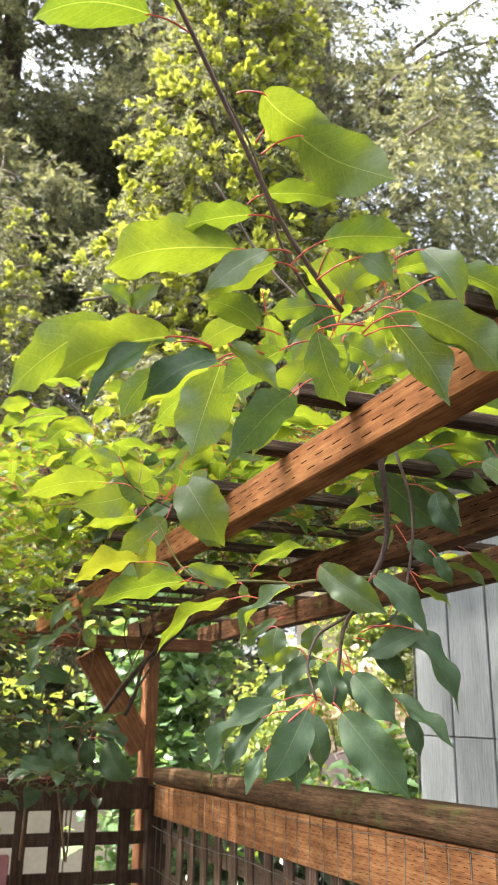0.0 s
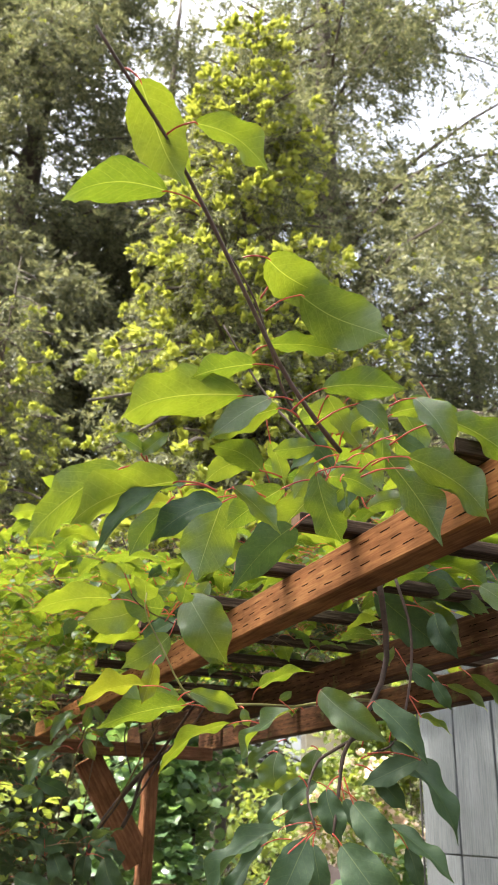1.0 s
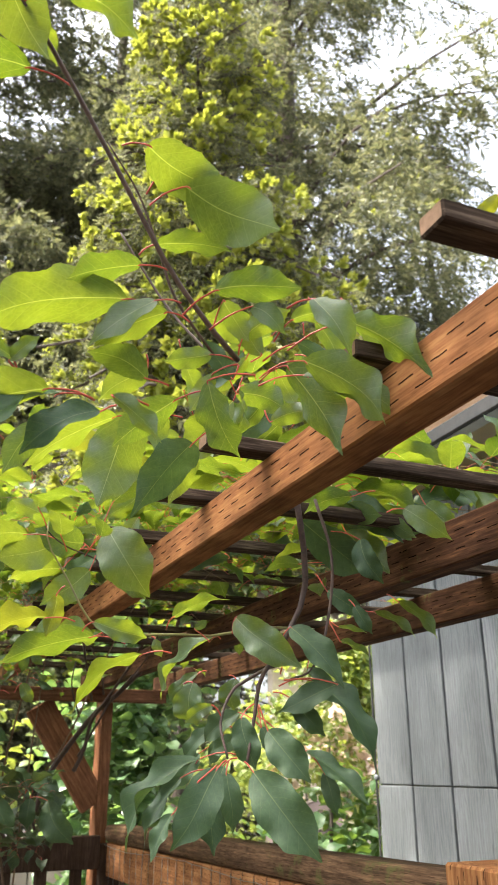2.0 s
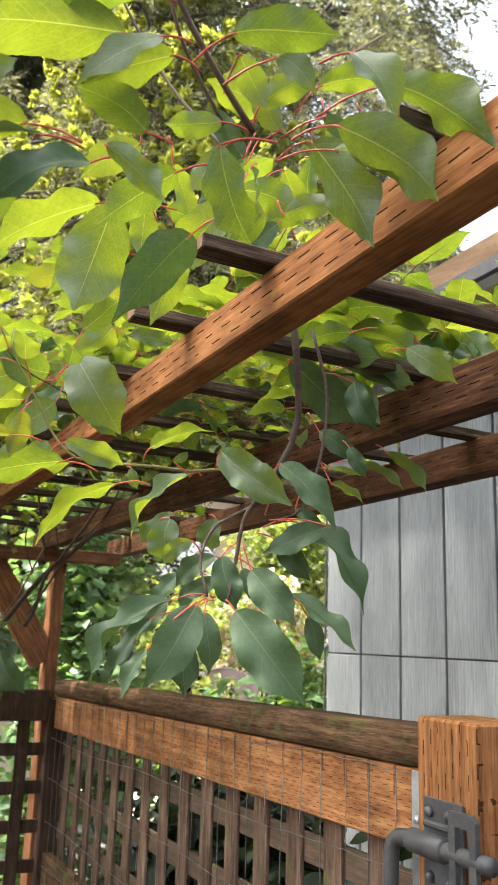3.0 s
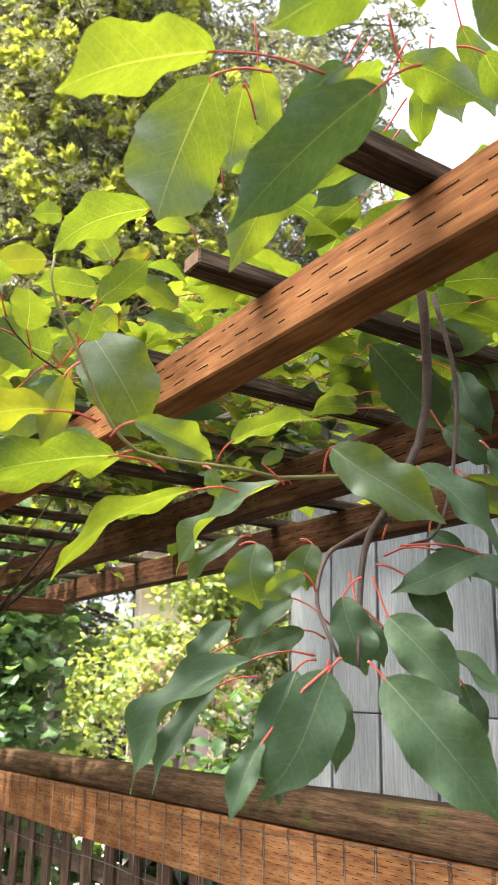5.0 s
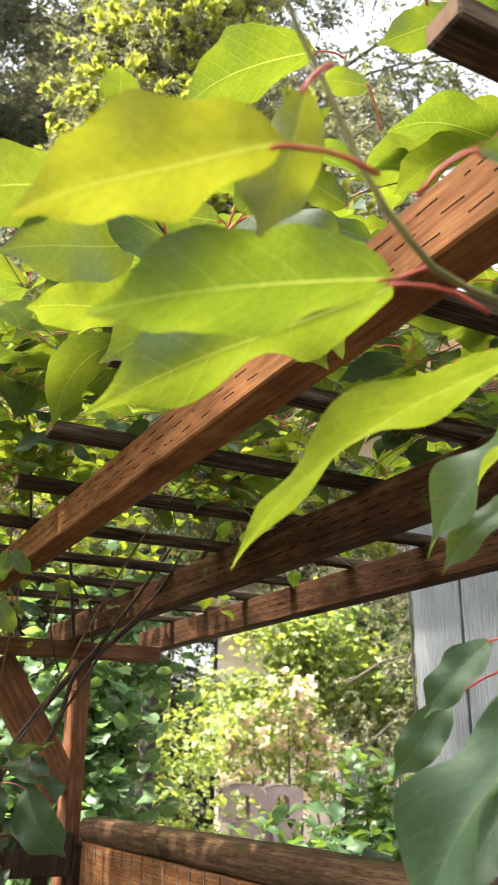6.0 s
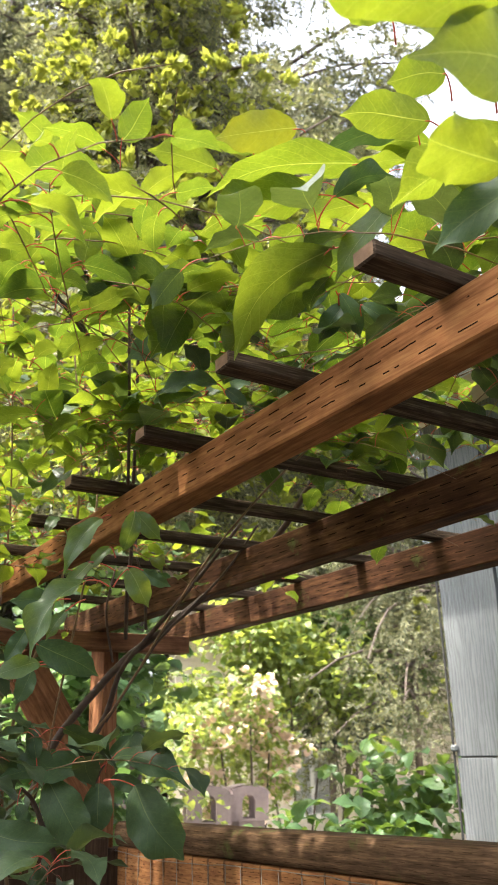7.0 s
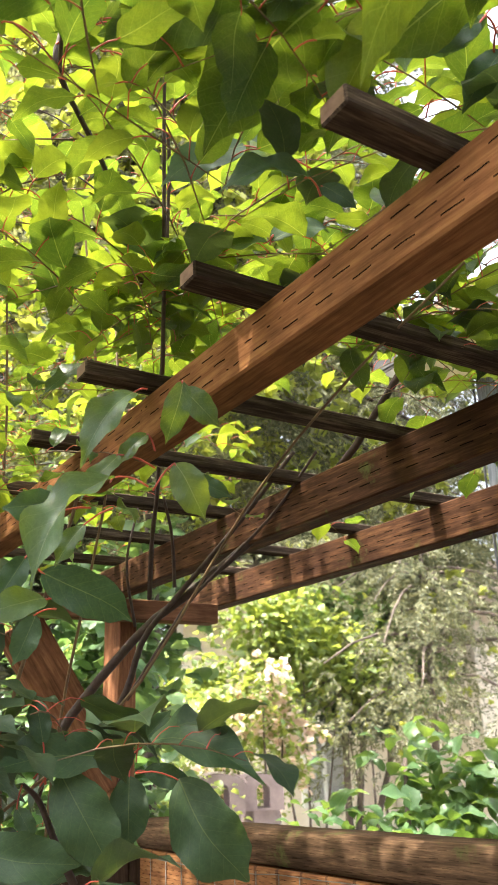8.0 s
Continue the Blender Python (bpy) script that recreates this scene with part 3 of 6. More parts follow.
    tube("screw", [(FX - 0.0325, 1.019, 1.478), (FX - 0.0285, 1.019, 1.478)], 0.0045, steel, bracket, 10)
    return fence


def make_wire():
    net = empty("wire_mesh", "thin welded wire mesh hung on the fence", "wire mesh", (FX, 1.9, 0))
    r = random.Random(4)
    x = FX + 0.0045
    for k in range(31):
        y = 1.05 + 0.0565 * k
        pts = [(x + r.uniform(-0.002, 0.001), y + r.uniform(-0.005, 0.005), 1.497 - 0.113 * j) for j in range(9)]
        tube("upright_wire", pts, 0.0007, wire_steel, net, 4)
    for k in range(8):
        z = 1.496 - 0.113 * k
        pts = []
        for j in range(37):
            pts.append((x - 0.0016 + r.uniform(-0.001, 0.001), 1.02 + 1.78 * j / 36, z + r.uniform(-0.0016, 0.0016) + 0.005 * math.sin(j * 0.35 + k)))
        tube("cross_wire", pts, 0.0008, wire_steel, net, 4)
    net.matrix_basis = Matrix.Translation((FX, 1.6, 1.52)) @ Matrix.Rotation(-0.022, 4, "X") @ Matrix.Translation((-FX, -1.6, -1.513)) @ net.matrix_basis


def make_side_lattice():
    side = empty("lattice_fence", "dark wooden lattice fence panel with a top rail", "fence", (0.1, 2.83, 0))
    board("top_rail", (-1.2, 2.80, 1.414), (FX - 0.012, 2.836, 1.503), lattice_dark, side, 0.002)
    k = 0
    x = FX - 0.06
    while x > -1.1:
        board("upright_slat", (x - 0.036, 2.808, 0.1), (x, 2.816, 1.46), lattice_dark, side, 0.001)
        x -= 0.102
    for k in range(12):
        z = 0.15 + 0.106 * k
        board("cross_slat", (-1.2, 2.8165, z), (FX - 0.012, 2.8245, z + 0.036), lattice_dark, side, 0.001)
    red = empty("red_stake", "dull red painted board leaning by the lattice", "board", (0.34, 2.74, 0))
    board("plank", (0.31, 2.72, 0), (0.375, 2.745, 1.31), red_paint, red, 0.003)


# ---- shed ----
SX, SY, JOINT = 1.658, 2.647, 1.638


def make_shed():
    shed = empty("shed", "pale grey shed with grooved plywood siding and tan eaves", "shed", (2.6, 0.5, 0))
    w = 0.2035
    for k in range(24):
        y1 = SY - w * k
        y0 = y1 - w + 0.010
        board("siding_panel", (SX, y0, 0.1), (SX + 0.02, y1, JOINT - 0.002), siding, shed, 0.0015)
        board("siding_panel", (SX, y0, JOINT + 0.002), (SX + 0.02, y1, 2.62), siding, shed, 0.0015)
    board("sheathing", (SX + 0.014, SY - w * 24, 0.05), (SX + 0.10, SY - 0.001, 2.60), gutter_paint, shed, 0)
    for k in range(12):
        x0 = SX + 0.022 + w * k
        board("siding_panel", (x0, SY - 0.02, 0.1), (x0 + w - 0.010, SY + 0.0005, 2.62), siding, shed, 0.0015)
    yb = SY - w * 24
    board("back_wall", (SX + 2.42, yb + 0.02, 0.05), (SX + 2.5, SY - 0.022, 3.4), siding, shed, 0.002, "pale grey back wall")
    board("end_wall", (SX + 0.11, yb, 0.05), (SX + 2.5, yb + 0.018, 2.6), siding, shed, 0.002, "pale grey end wall")
    board("soffit", (SX - 0.165, SY - w * 24, 2.535), (SX - 0.001, SY + 0.12, 2.545), soffit_paint, shed, 0.001, "tan soffit board")
    board("gutter", (SX - 0.216, SY - w * 24, 2.528), (SX - 0.167, SY + 0.12, 2.556), white_paint, shed, 0.004, "pale painted gutter")
    board("gutter_rim", (SX - 0.235, SY - w * 24, 2.522), (SX - 0.2175, SY + 0.12, 2.562), gutter_paint, shed, 0.003, "dark rim of the gutter")
    bm = bmesh.new()
    y0, y1 = SY - w * 24 - 0.1, SY + 0.15
    vs = [bm.verts.new(c) for c in ((SX - 0.24, y0, 2.61), (SX - 0.24, y1, 2.61), (SX + 2.6, y1, 3.6), (SX + 2.6, y0, 3.6))]
    f = bm.faces.new(vs)
    bmesh.ops.solidify(bm, geom=[f], thickness=-0.04)
    part("roof", bm, roofing, shed, "tan shingle roof")
    board("conduit_clip", (SX - 0.012, SY - 0.012, 1.652), (SX + 0.0, SY + 0.012, 1.668), siding, shed, 0.004)
    tube("conduit", [(SX - 0.005, SY + 0.004, 0.2 + 0.3 * k) for k in range(9)], 0.0035, gutter_paint, shed, 6, "thin dark cable at the corner")


# ---- houses behind ----
def make_house():
    house = empty("house", "beige lap-sided house with white windows and tan roof", "house", (8, 10.4, 0))
    for k in range(19):
        z = 0.05 + 0.155 * k
        turn = Matrix.Rotation(radians(5), 4, "X")
        board("lap_board", (4.6, 10.0, z), (7.15, 10.03, z + 0.17), house_paint, house, 0.002, turn=turn)
        board("lap_board", (7.6, 8.4, z), (13.0, 8.43, z + 0.17), house_paint, house, 0.002, turn=turn)
    board("wall", (4.62, 10.03, 0), (12.9, 10.2, 3.0), house_paint, house, 0)
    board("wall", (7.62, 8.44, 0), (12.9, 8.6, 3.0), house_paint, house, 0)
    board("wall", (7.6, 8.6, 0), (7.75, 10.0, 3.0), house_paint, house, 0)
    for y0, y1, x0, x1, z0 in ((8.0, 10.8, 7.2, 13.5, 3.0), (9.5, 12.0, 4.2, 7.2, 2.95)):
        bm = bmesh.new()
        vs = [bm.verts.new(c) for c in ((x0, y0, z0), (x1, y0, z0), (x1, y1, z0 + 1.35), (x0, y1, z0 + 1.35))]
        f = bm.faces.new(vs)
        bmesh.ops.solidify(bm, geom=[f], thickness=-0.12)
        part("roof", bm, roofing, house, "tan shingle roof")
    x0, z0 = 6.2, 0.95
    # white board added behind the glass; stands in for the bright panes
    board("pane_backing", (x0, 9.977, z0), (x0 + 0.55, 9.986, z0 + 0.9), white_paint, house, 0, "white board added behind the glass to make the panes bright")
    win = board("window", (x0, 9.955, z0), (x0 + 0.55, 9.975, z0 + 0.9), glass, house, 0, "white framed window")
    for lo, hi in (((x0 - 0.06, 9.94, z0 - 0.06), (x0, 9.99, z0 + 0.96)), ((x0 + 0.55, 9.94, z0 - 0.06), (x0 + 0.61, 9.99, z0 + 0.96)),
                   ((x0, 9.94, z0 - 0.06), (x0 + 0.55, 9.99, z0)), ((x0, 9.94, z0 + 0.9), (x0 + 0.55, 9.99, z0 + 0.96)), ((x0 + 0.25, 9.943, z0), (x0 + 0.3, 9.987, z0 + 0.9))):
        ob = board("window_frame", lo, hi, white_paint, None, 0.004)
        ob.parent = win
        ob.matrix_parent_inverse = win.matrix_basis.inverted()
    # a low pale wall beyond the lattice
    far = empty("garden_wall", "low dull beige boarded garden wall beyond the lattice", "wall", (-2.0, 6.7, 0))
    for k in range(16):
        x = -3.0 + 0.3 * k
        board("wall_board", (x, 6.6, 0), (x + 0.29, 6.63, 1.12), wall_paint, far, 0.004)
    board("coping", (-3.05, 6.57, 1.12), (1.85, 6.68, 1.16), wall_paint, far, 0.006)


def make_playhouse(x, y, s, name_label):
    """A little garden house with a barrel roof and an arched opening."""
    ob = empty("garden_playhouse", name_label, "playhouse", (x, y, 0))
    bm = bmesh.new()
    n = 12
    prof = [(-0.5, 0.0), (-0.5, 0.62)] + [(-0.5 * math.cos(math.pi * k / n), 0.62 + 0.18 * math.sin(math.pi * k / n)) for k in range(1, n)] + [(0.5, 0.62), (0.5, 0.0)]
    hole = [(-0.16, 0.05), (-0.16, 0.45)] + [(-0.16 * math.cos(math.pi * k / 8), 0.45 + 0.15 * math.sin(math.pi * k / 8)) for k in range(1, 8)] + [(0.16, 0.45), (0.16, 0.05)]
    for y0 in (-0.35, 0.35):
        outer = [bm.verts.new((px * s, y0 * s, pz * s)) for px, pz in prof]
        inner = [bm.verts.new((px * s, y0 * s, pz * s)) for px, pz in hole]
        edges = []
        for ring in (outer, inner):
            for k in range(len(ring)):
                edges.append(bm.edges.new((ring[k], ring[(k + 1) % len(ring)])))
        bmesh.ops.triangle_fill(bm, use_beauty=True, edges=edges)
    faces = bm.faces[:]
    bmesh.ops.solidify(bm, geom=faces, thickness=0.03)
    w = part("wall", bm, playhouse_wall, None, "dusky pink end walls with an arched opening")
    bm = bmesh.new()
    arc = [(-0.56 * math.cos(math.pi * k / n), 0.60 + 0.24 * math.sin(math.pi * k / n)) for k in range(n + 1)]
    a = [bm.verts.new((px * s, -0.42 * s, pz * s)) for px, pz in arc]
    b = [bm.verts.new((px * s, 0.42 * s, pz * s)) for px, pz in arc]
    fs = [bm.faces.new((a[k], a[k + 1], b[k + 1], b[k])) for k in range(n)]
    bmesh.ops.solidify(bm, geom=fs, thickness=0.04)
    r = part("roof", bm, mauve_paint, None, "weathered mauve barrel roof", smooth=True)
    for o in (w, r):
        o.matrix_basis = pose(x, y, 1.17, 0, 0, -20)
        o.parent, o.matrix_parent_inverse = ob, ob.matrix_basis.inverted()
    board("base", (x - 0.4 * s, y - 0.3 * s, 0), (x + 0.4 * s, y + 0.3 * s, 1.18), playhouse_wall, ob, 0.01)


def make_boundary():
    """Plain dark boarded walls, unseen, added behind and beside the walk to block low light."""
    back = empty("wall_south", "plain dark boarded wall out of view behind the walk, added to block light", "wall", (0, -3.4, 0), "structure")
    for k in range(28):
        x = -7.0 + 0.5 * k
        board("wall_board", (x, -3.4, -0.05), (x + 0.49, -3.36, 2.0), lattice_dark, back, 0.004)
    side = empty("wall_west", "plain dark boarded wall out of view beside the path, added to block light", "wall", (-5.4, 2, 0), "structure")
    for k in range(15):
        y = -3.34 + 0.5 * k
        board("wall_board", (-5.4, y, -0.05), (-5.36, y + 0.49, 2.0), lattice_dark, side, 0.004)


make_ground()
make_yard()
make_boundary()
make_pergola()
make_fence()
make_wire()
make_side_lattice()
make_shed()
make_house()


# ---- trees and shrubs ----
def needle_template(seed, n=18, length=0.2, blade=0.06, width=0.009, hang=0.6):
    """A twig tip: flat blades set round a short axis along +y, hanging towards -z."""
    r = random.Random(seed)
    v, f = [], []
    for k in range(n):
        s = k / n
        base = Vector((0, s * length, -hang * length * s * s))
        side = -1 if k % 2 else 1
        d = Vector((side * r.uniform(0.4, 1.0), r.uniform(0.3, 1.0), r.uniform(-0.7, 0.45))).normalized() * blade * r.uniform(0.7, 1.2)
        w = d.cross(Vector((r.uniform(-1, 1), r.uniform(-1, 1), r.uniform(-1, 1)))).normalized() * width
        i = len(v)
        v += [base - w * 0.5, base + d * 0.5 - w, base + d, base + d * 0.5 + w]
        f.append((i, i + 1, i + 2, i + 3))
    f = np.array(f)
    uv = np.tile(np.array([(0.2, 0.0), (0.2, 0.5), (0.2, 1.0), (0.2, 0.5)]), (len(f), 1))
    return np.array([tuple(p) for p in v]), f, uv


def tuft_template(seed, n=14, blade=0.042, width=0.0085):
    """A new shoot: short blades bursting forward along +y."""
    r = random.Random(seed)
    v, f = [], []
    for k in range(n):
        a = 6.28 * k / n + r.uniform(-0.2, 0.2)
        q = r.uniform(0.25, 0.9)
        base = Vector((0, blade * 0.9 * k / n, 0))
        d = Vector((math.cos(a) * q, r.uniform(0.4, 1.0), math.sin(a) * q)).normalized() * blade * r.uniform(0.7, 1.15)
        w = d.cross(Vector((r.uniform(-1, 1), r.uniform(-1, 1), r.uniform(-1, 1)))).normalized() * width
        i = len(v)
        v += [base - w * 0.5, base + d * 0.55 - w, base + d, base + d * 0.55 + w]
        f.append((i, i + 1, i + 2, i + 3))
    f = np.array(f)
    uv = np.tile(np.array([(0.2, 0.0), (0.2, 0.5), (0.2, 1.0), (0.2, 0.5)]), (len(f), 1))
    return np.array([tuple(p) for p in v]), f, uv


NEEDLES = [needle_template(k) for k in range(5)]
FINE_NEEDLES = [needle_template(20 + k, 16, 0.11, 0.035, 0.005, 0.4) for k in range(4)]
TUFTS = [tuft_template(40 + k, 22, 0.046, 0.0115) for k in range(4)]


def aim(p, d, roll, s):
    """A matrix that puts +y along d at p."""
    d = Vector(d).normalized()
    q = d.to_track_quat("Y", "Z")
    return Matrix.Translation(p) @ q.to_matrix().to_4x4() @ Matrix.Rotation(roll, 4, "Y") @ Matrix.Scale(s, 4)


def conifer(label, x, y, height, reach, low, seed, whorls, density, sprays, tufts=0.0, scale=1.0, lean=0.0, bearing=None, taper=0.8):
    """A conifer: trunk, drooping limbs with side twigs, needle sprays, and pale new shoots at the tips."""
    r = random.Random(seed)
    tree = empty("conifer_tree", label, "tree", (x, y, 0))
    pts = [(x + lean * (k / 10) ** 2, y + 0.05 * math.sin(k), height * k / 10) for k in range(11)]
    rad = 0.018 * height if height > 9 else 0.05
    tube("trunk", pts, [rad * (1 - 0.93 * k / 10) for k in range(11)], tree_bark, tree, 10)
    limbs_v, limbs_f = [], []
    mats = [[] for _ in sprays]
    tips = [[] for _ in TUFTS]
    z = low
    step = (height - low) / whorls
    while z < height * 0.985:
        q = (z - low) / (height - low)
        long = reach * (1 - q) ** taper * r.uniform(0.75, 1.15) + 0.12
        count = max(3, int(4 * (1 - q) + 3))
        for c in range(count):
            a = r.uniform(0, 6.28)
            if bearing is not None and math.cos(a - bearing) < -0.35:
                continue
            ln = long * r.uniform(0.7, 1.1)
            rise, droop = r.uniform(0.05, 0.35), r.uniform(0.25, 0.55)
            o = Vector((x + lean * (z / height) ** 2, y, z + r.uniform(-0.5, 0.5) * step))
            out = Vector((math.cos(a), math.sin(a), 0))
            path = [o + out * ln * s + Vector((0, 0, ln * (rise * s - droop * s * s))) for s in (0, 0.25, 0.5, 0.75, 1.0)]
            vs, fs = tube_arrays(path, [0.006 + 0.010 * ln * (1 - 0.9 * s) for s in (0, 0.25, 0.5, 0.75, 1.0)], 5)
            b = len(limbs_v)
            limbs_v += vs
            limbs_f += [tuple(i + b for i in f) for f in fs]
            n = int(density * ln) + 2
            side = out.cross(Vector((0, 0, 1)))
            for k in range(n):
                s = 0.12 + 0.88 * (k + r.random()) / n
                i = min(int(s * 4), 3)
                p = path[i].lerp(path[i + 1], s * 4 - i)
                w = ln * 0.42 * (1.05 - s) + 0.07
                off = r.uniform(-1, 1)
                hang = r.random() ** 1.3 * 0.42 * scale
                p = p + side * off * w + Vector((0, 0, -abs(off) * w * 0.25 - hang))
                d = out * r.uniform(0.2, 1.0) + side * off * 1.0 + Vector((0, 0, r.uniform(-1.0, 0.15)))
                mats[r.randrange(len(sprays))].append(aim(p, d, r.uniform(-0.8, 0.8), scale * r.uniform(0.7, 1.35)))
                if tufts and r.random() < tufts * (0.35 + 0.65 * s):
                    dd = d.normalized()
                    tips[r.randrange(len(TUFTS))].append(aim(p + dd * 0.09 * scale, dd + Vector((0, 0, 0.3)), r.uniform(0, 6.28), r.uniform(0.8, 1.6)))
        z += step * r.uniform(0.7, 1.3)
    me = bpy.data.meshes.new("branchwork")
    me.from_pydata(limbs_v, [], limbs_f)
    mesh_object("branchwork", me, tree_bark, tree, kind="stuff")
    mass = Mass()
    for t, m in zip(sprays, mats):
        mass.add(t, m)
    mass.build("needle_mass", needle, tree)
    if tufts:
        mass = Mass()
        for t, m in zip(TUFTS, tips):
            mass.add(t, m)
        mass.build("shoot_mass", new_shoot, tree, "bright yellow-green new shoots")
    return tree


SHRUB_LEAVES = [leaf_template(60 + k, 2, 4, 0.62, 0.3, 0.08, 0.03, 0.03) for k in range(4)]
BRAMBLE_LEAVES = [leaf_template(80 + k, 4, 9, 0.62, 0.3, 0.08, 0.05, 0.03, 0.07, 0.85) for k in range(4)]
ROUND_LEAVES = [leaf_template(70 + k, 4, 7, 0.9, 0.15, 0.08, 0.05, 0.03, 0.05, 0.9) for k in range(4)]


def bush(name, label, category, blobs, count, size, material, seed, templates, extra=None, extra_label="", extra_count=0, extra_size=0.04, trunk=None):
    """A shrub: stems, and leaves gathered in uneven lumps."""
    r = random.Random(seed)
    x, y = blobs[0][0], blobs[0][1]
    ob = empty(name, label, category, (x, y, 0))
    mass, more = Mass(), Mass()
    mats, em = [[] for _ in templates], [[] for _ in templates]
    total = sum(b[3] * b[4] * b[5] for b in blobs) ** 1.0
    for bx, by, bz, rx, ry, rz in blobs:
        n = int(count * rx * ry * rz / total)
        tube("stem", smooth_path([(x + r.uniform(-0.1, 0.1), y + r.uniform(-0.05, 0.05), 0), ((x + bx) / 2, (y + by) / 2, bz * 0.5), (bx, by, bz)], 8), [0.02 * (1 - 0.08 * k) * (trunk or 1) for k in range(9)], tree_bark, ob, 6)
        lumps = [Vector((r.gauss(0, 1), r.gauss(0, 1), r.gauss(0, 1))).normalized() * r.uniform(0.55, 1.0) for _ in range(14)]
        for k in range(n):
            l = r.choice(lumps)
            d = (l + Vector((r.gauss(0, 1), r.gauss(0, 1), r.gauss(0, 1))) * 0.27)
            p = Vector((bx + d.x * rx, by + d.y * ry, bz + d.z * rz))
            if p.z < 0.02:
                continue
            tip = Vector((d.x * 0.6 + r.uniform(-1, 1), d.y * 0.6 + r.uniform(-1, 1), r.uniform(-1.0, 0.5))).normalized()
            up = Vector((r.uniform(-0.6, 0.6), r.uniform(-0.6, 0.6), 1))
            s = size * r.uniform(0.6, 1.3)
            mats[r.randrange(len(templates))].append(leaf_pose(p, p + tip * s, up))
        if extra is not None:
            for k in range(int(extra_count * rx * ry * rz / total)):
                l = r.choice(lumps)
                d = (l * 1.08 + Vector((r.gauss(0, 1), r.gauss(0, 1), r.gauss(0, 1))) * 0.16)
                c = Vector((bx + d.x * rx, by + d.y * ry, bz + d.z * rz))
                for j in range(6):
                    tip = Vector((r.uniform(-1, 1), r.uniform(-1, 1), r.uniform(-0.6, 1))).normalized()
                    em[r.randrange(len(templates))].append(leaf_pose(c, c + tip * extra_size, (r.uniform(-1, 1), r.uniform(-1, 1), 1), 1.3))
    for t, m in zip(templates, mats):
        mass.add(t, m)
    mass.build("foliage", material, ob)
    if extra is not None:
        for t, m in zip(templates, em):
            more.add(t, m)
        more.build("blossom_mass", extra, ob, extra_label)
    return ob


conifer("tall dark conifer with drooping grey-green sprays", 0.2, 15.4, 28.5, 7.4, 0.8, 1, 42, 38, NEEDLES, 0.10, 2.1)
conifer("tall dark conifer with drooping grey-green sprays", 6.8, 13.8, 29.5, 6.6, 4.6, 2, 36, 26, NEEDLES, 0.12, 2.0, taper=0.45)
conifer("shorter dark conifer with drooping sprays", 11.2, 14.6, 17.0, 4.4, 1.5, 21, 26, 24, NEEDLES, 0.10, 2.0)
conifer("dark conifer with drooping branches beside the house", 6.3, 7.8, 6.4, 1.9, 2.2, 3, 16, 34, FINE_NEEDLES, 0.05, 1.5)
# never in view: added to block and dapple sun on the pergola front
conifer("tall fir out of view, added to shade the front of the pergola", -4.2, 1.0, 27.0, 3.7, 13.7, 9, 30, 20, NEEDLES, 0.0, 1.6)
conifer("tall conifer behind, dark and shaded", -6.0, 14.5, 23.0, 6.2, 0.5, 5, 30, 18, NEEDLES, 0.05, 2.2)
conifer("tall conifer standing farther back between the others", 3.6, 17.0, 25.0, 5.4, 3.0, 6, 28, 17, NEEDLES, 0.05, 2.4)
conifer("young fir with bright yellow-green new shoots", 1.55, 4.35, 7.6, 1.05, 3.1, 4, 40, 66, FINE_NEEDLES, 0.42, 1.0)
conifer("smaller young fir with bright yellow-green new shoots", 0.19, 7.0, 6.6, 1.33, 2.95, 12, 20, 46, FINE_NEEDLES, 0.42, 1.35)
bush("ivy_thicket", "dense dark ivy climbing behind the pergola post", "ivy", ((1.17, 3.81, 1.53, 0.29, 0.22, 0.68), (1.30, 3.95, 1.93, 0.2, 0.2, 0.3), (1.03, 3.89, 1.37, 0.3, 0.22, 0.8)), 2900, 0.062, ivy_leaf, 11, ROUND_LEAVES)
bush("yellow_green_shrub", "tall yellow-green leafy shrub in bright light", "shrub", ((4.85, 8.0, 2.6, 0.5, 0.4, 0.55), (4.5, 8.2, 2.75, 0.45, 0.4, 0.4), (5.3, 8.0, 2.3, 0.5, 0.4, 0.42), (3.75, 8.3, 2.0, 0.4, 0.4, 0.4), (4.3, 8.4, 1.9, 0.45, 0.4, 0.4)), 4000, 0.095, shrub_leaf, 12, SHRUB_LEAVES, trunk=0.8)
bush("rose_bush", "rose bush with pale pink blossoms", "rose bush", ((4.0, 7.4, 2.1, 0.3, 0.25, 0.22), (3.75, 7.5, 1.75, 0.35, 0.25, 0.3), (4.25, 7.5, 1.65, 0.32, 0.25, 0.35), (4.0, 7.6, 1.35, 0.5, 0.3, 0.3)), 1900, 0.065, shrub_leaf, 13, SHRUB_LEAVES, blossom, "pale pink rose blossoms", 160, 0.085)
bush("garden_shrub", "green garden shrub in light shade by the path", "shrub", ((2.75, 6.6, 1.45, 0.4, 0.3, 0.55), (2.5, 7.4, 2.0, 0.4, 0.3, 0.5)), 1800, 0.07, shrub_leaf, 14, SHRUB_LEAVES)
bush("dark_tree", "small dark leafy tree in front of the house", "tree", ((5.75, 8.6, 2.2, 0.45, 0.4, 0.35), (6.3, 8.8, 2.5, 0.55, 0.4, 0.5), (6.75, 8.6, 2.3, 0.5, 0.3, 0.45), (6.1, 9.0, 2.9, 0.6, 0.4, 0.4)), 4200, 0.1, berry_leaf, 17, SHRUB_LEAVES, trunk=2.5)
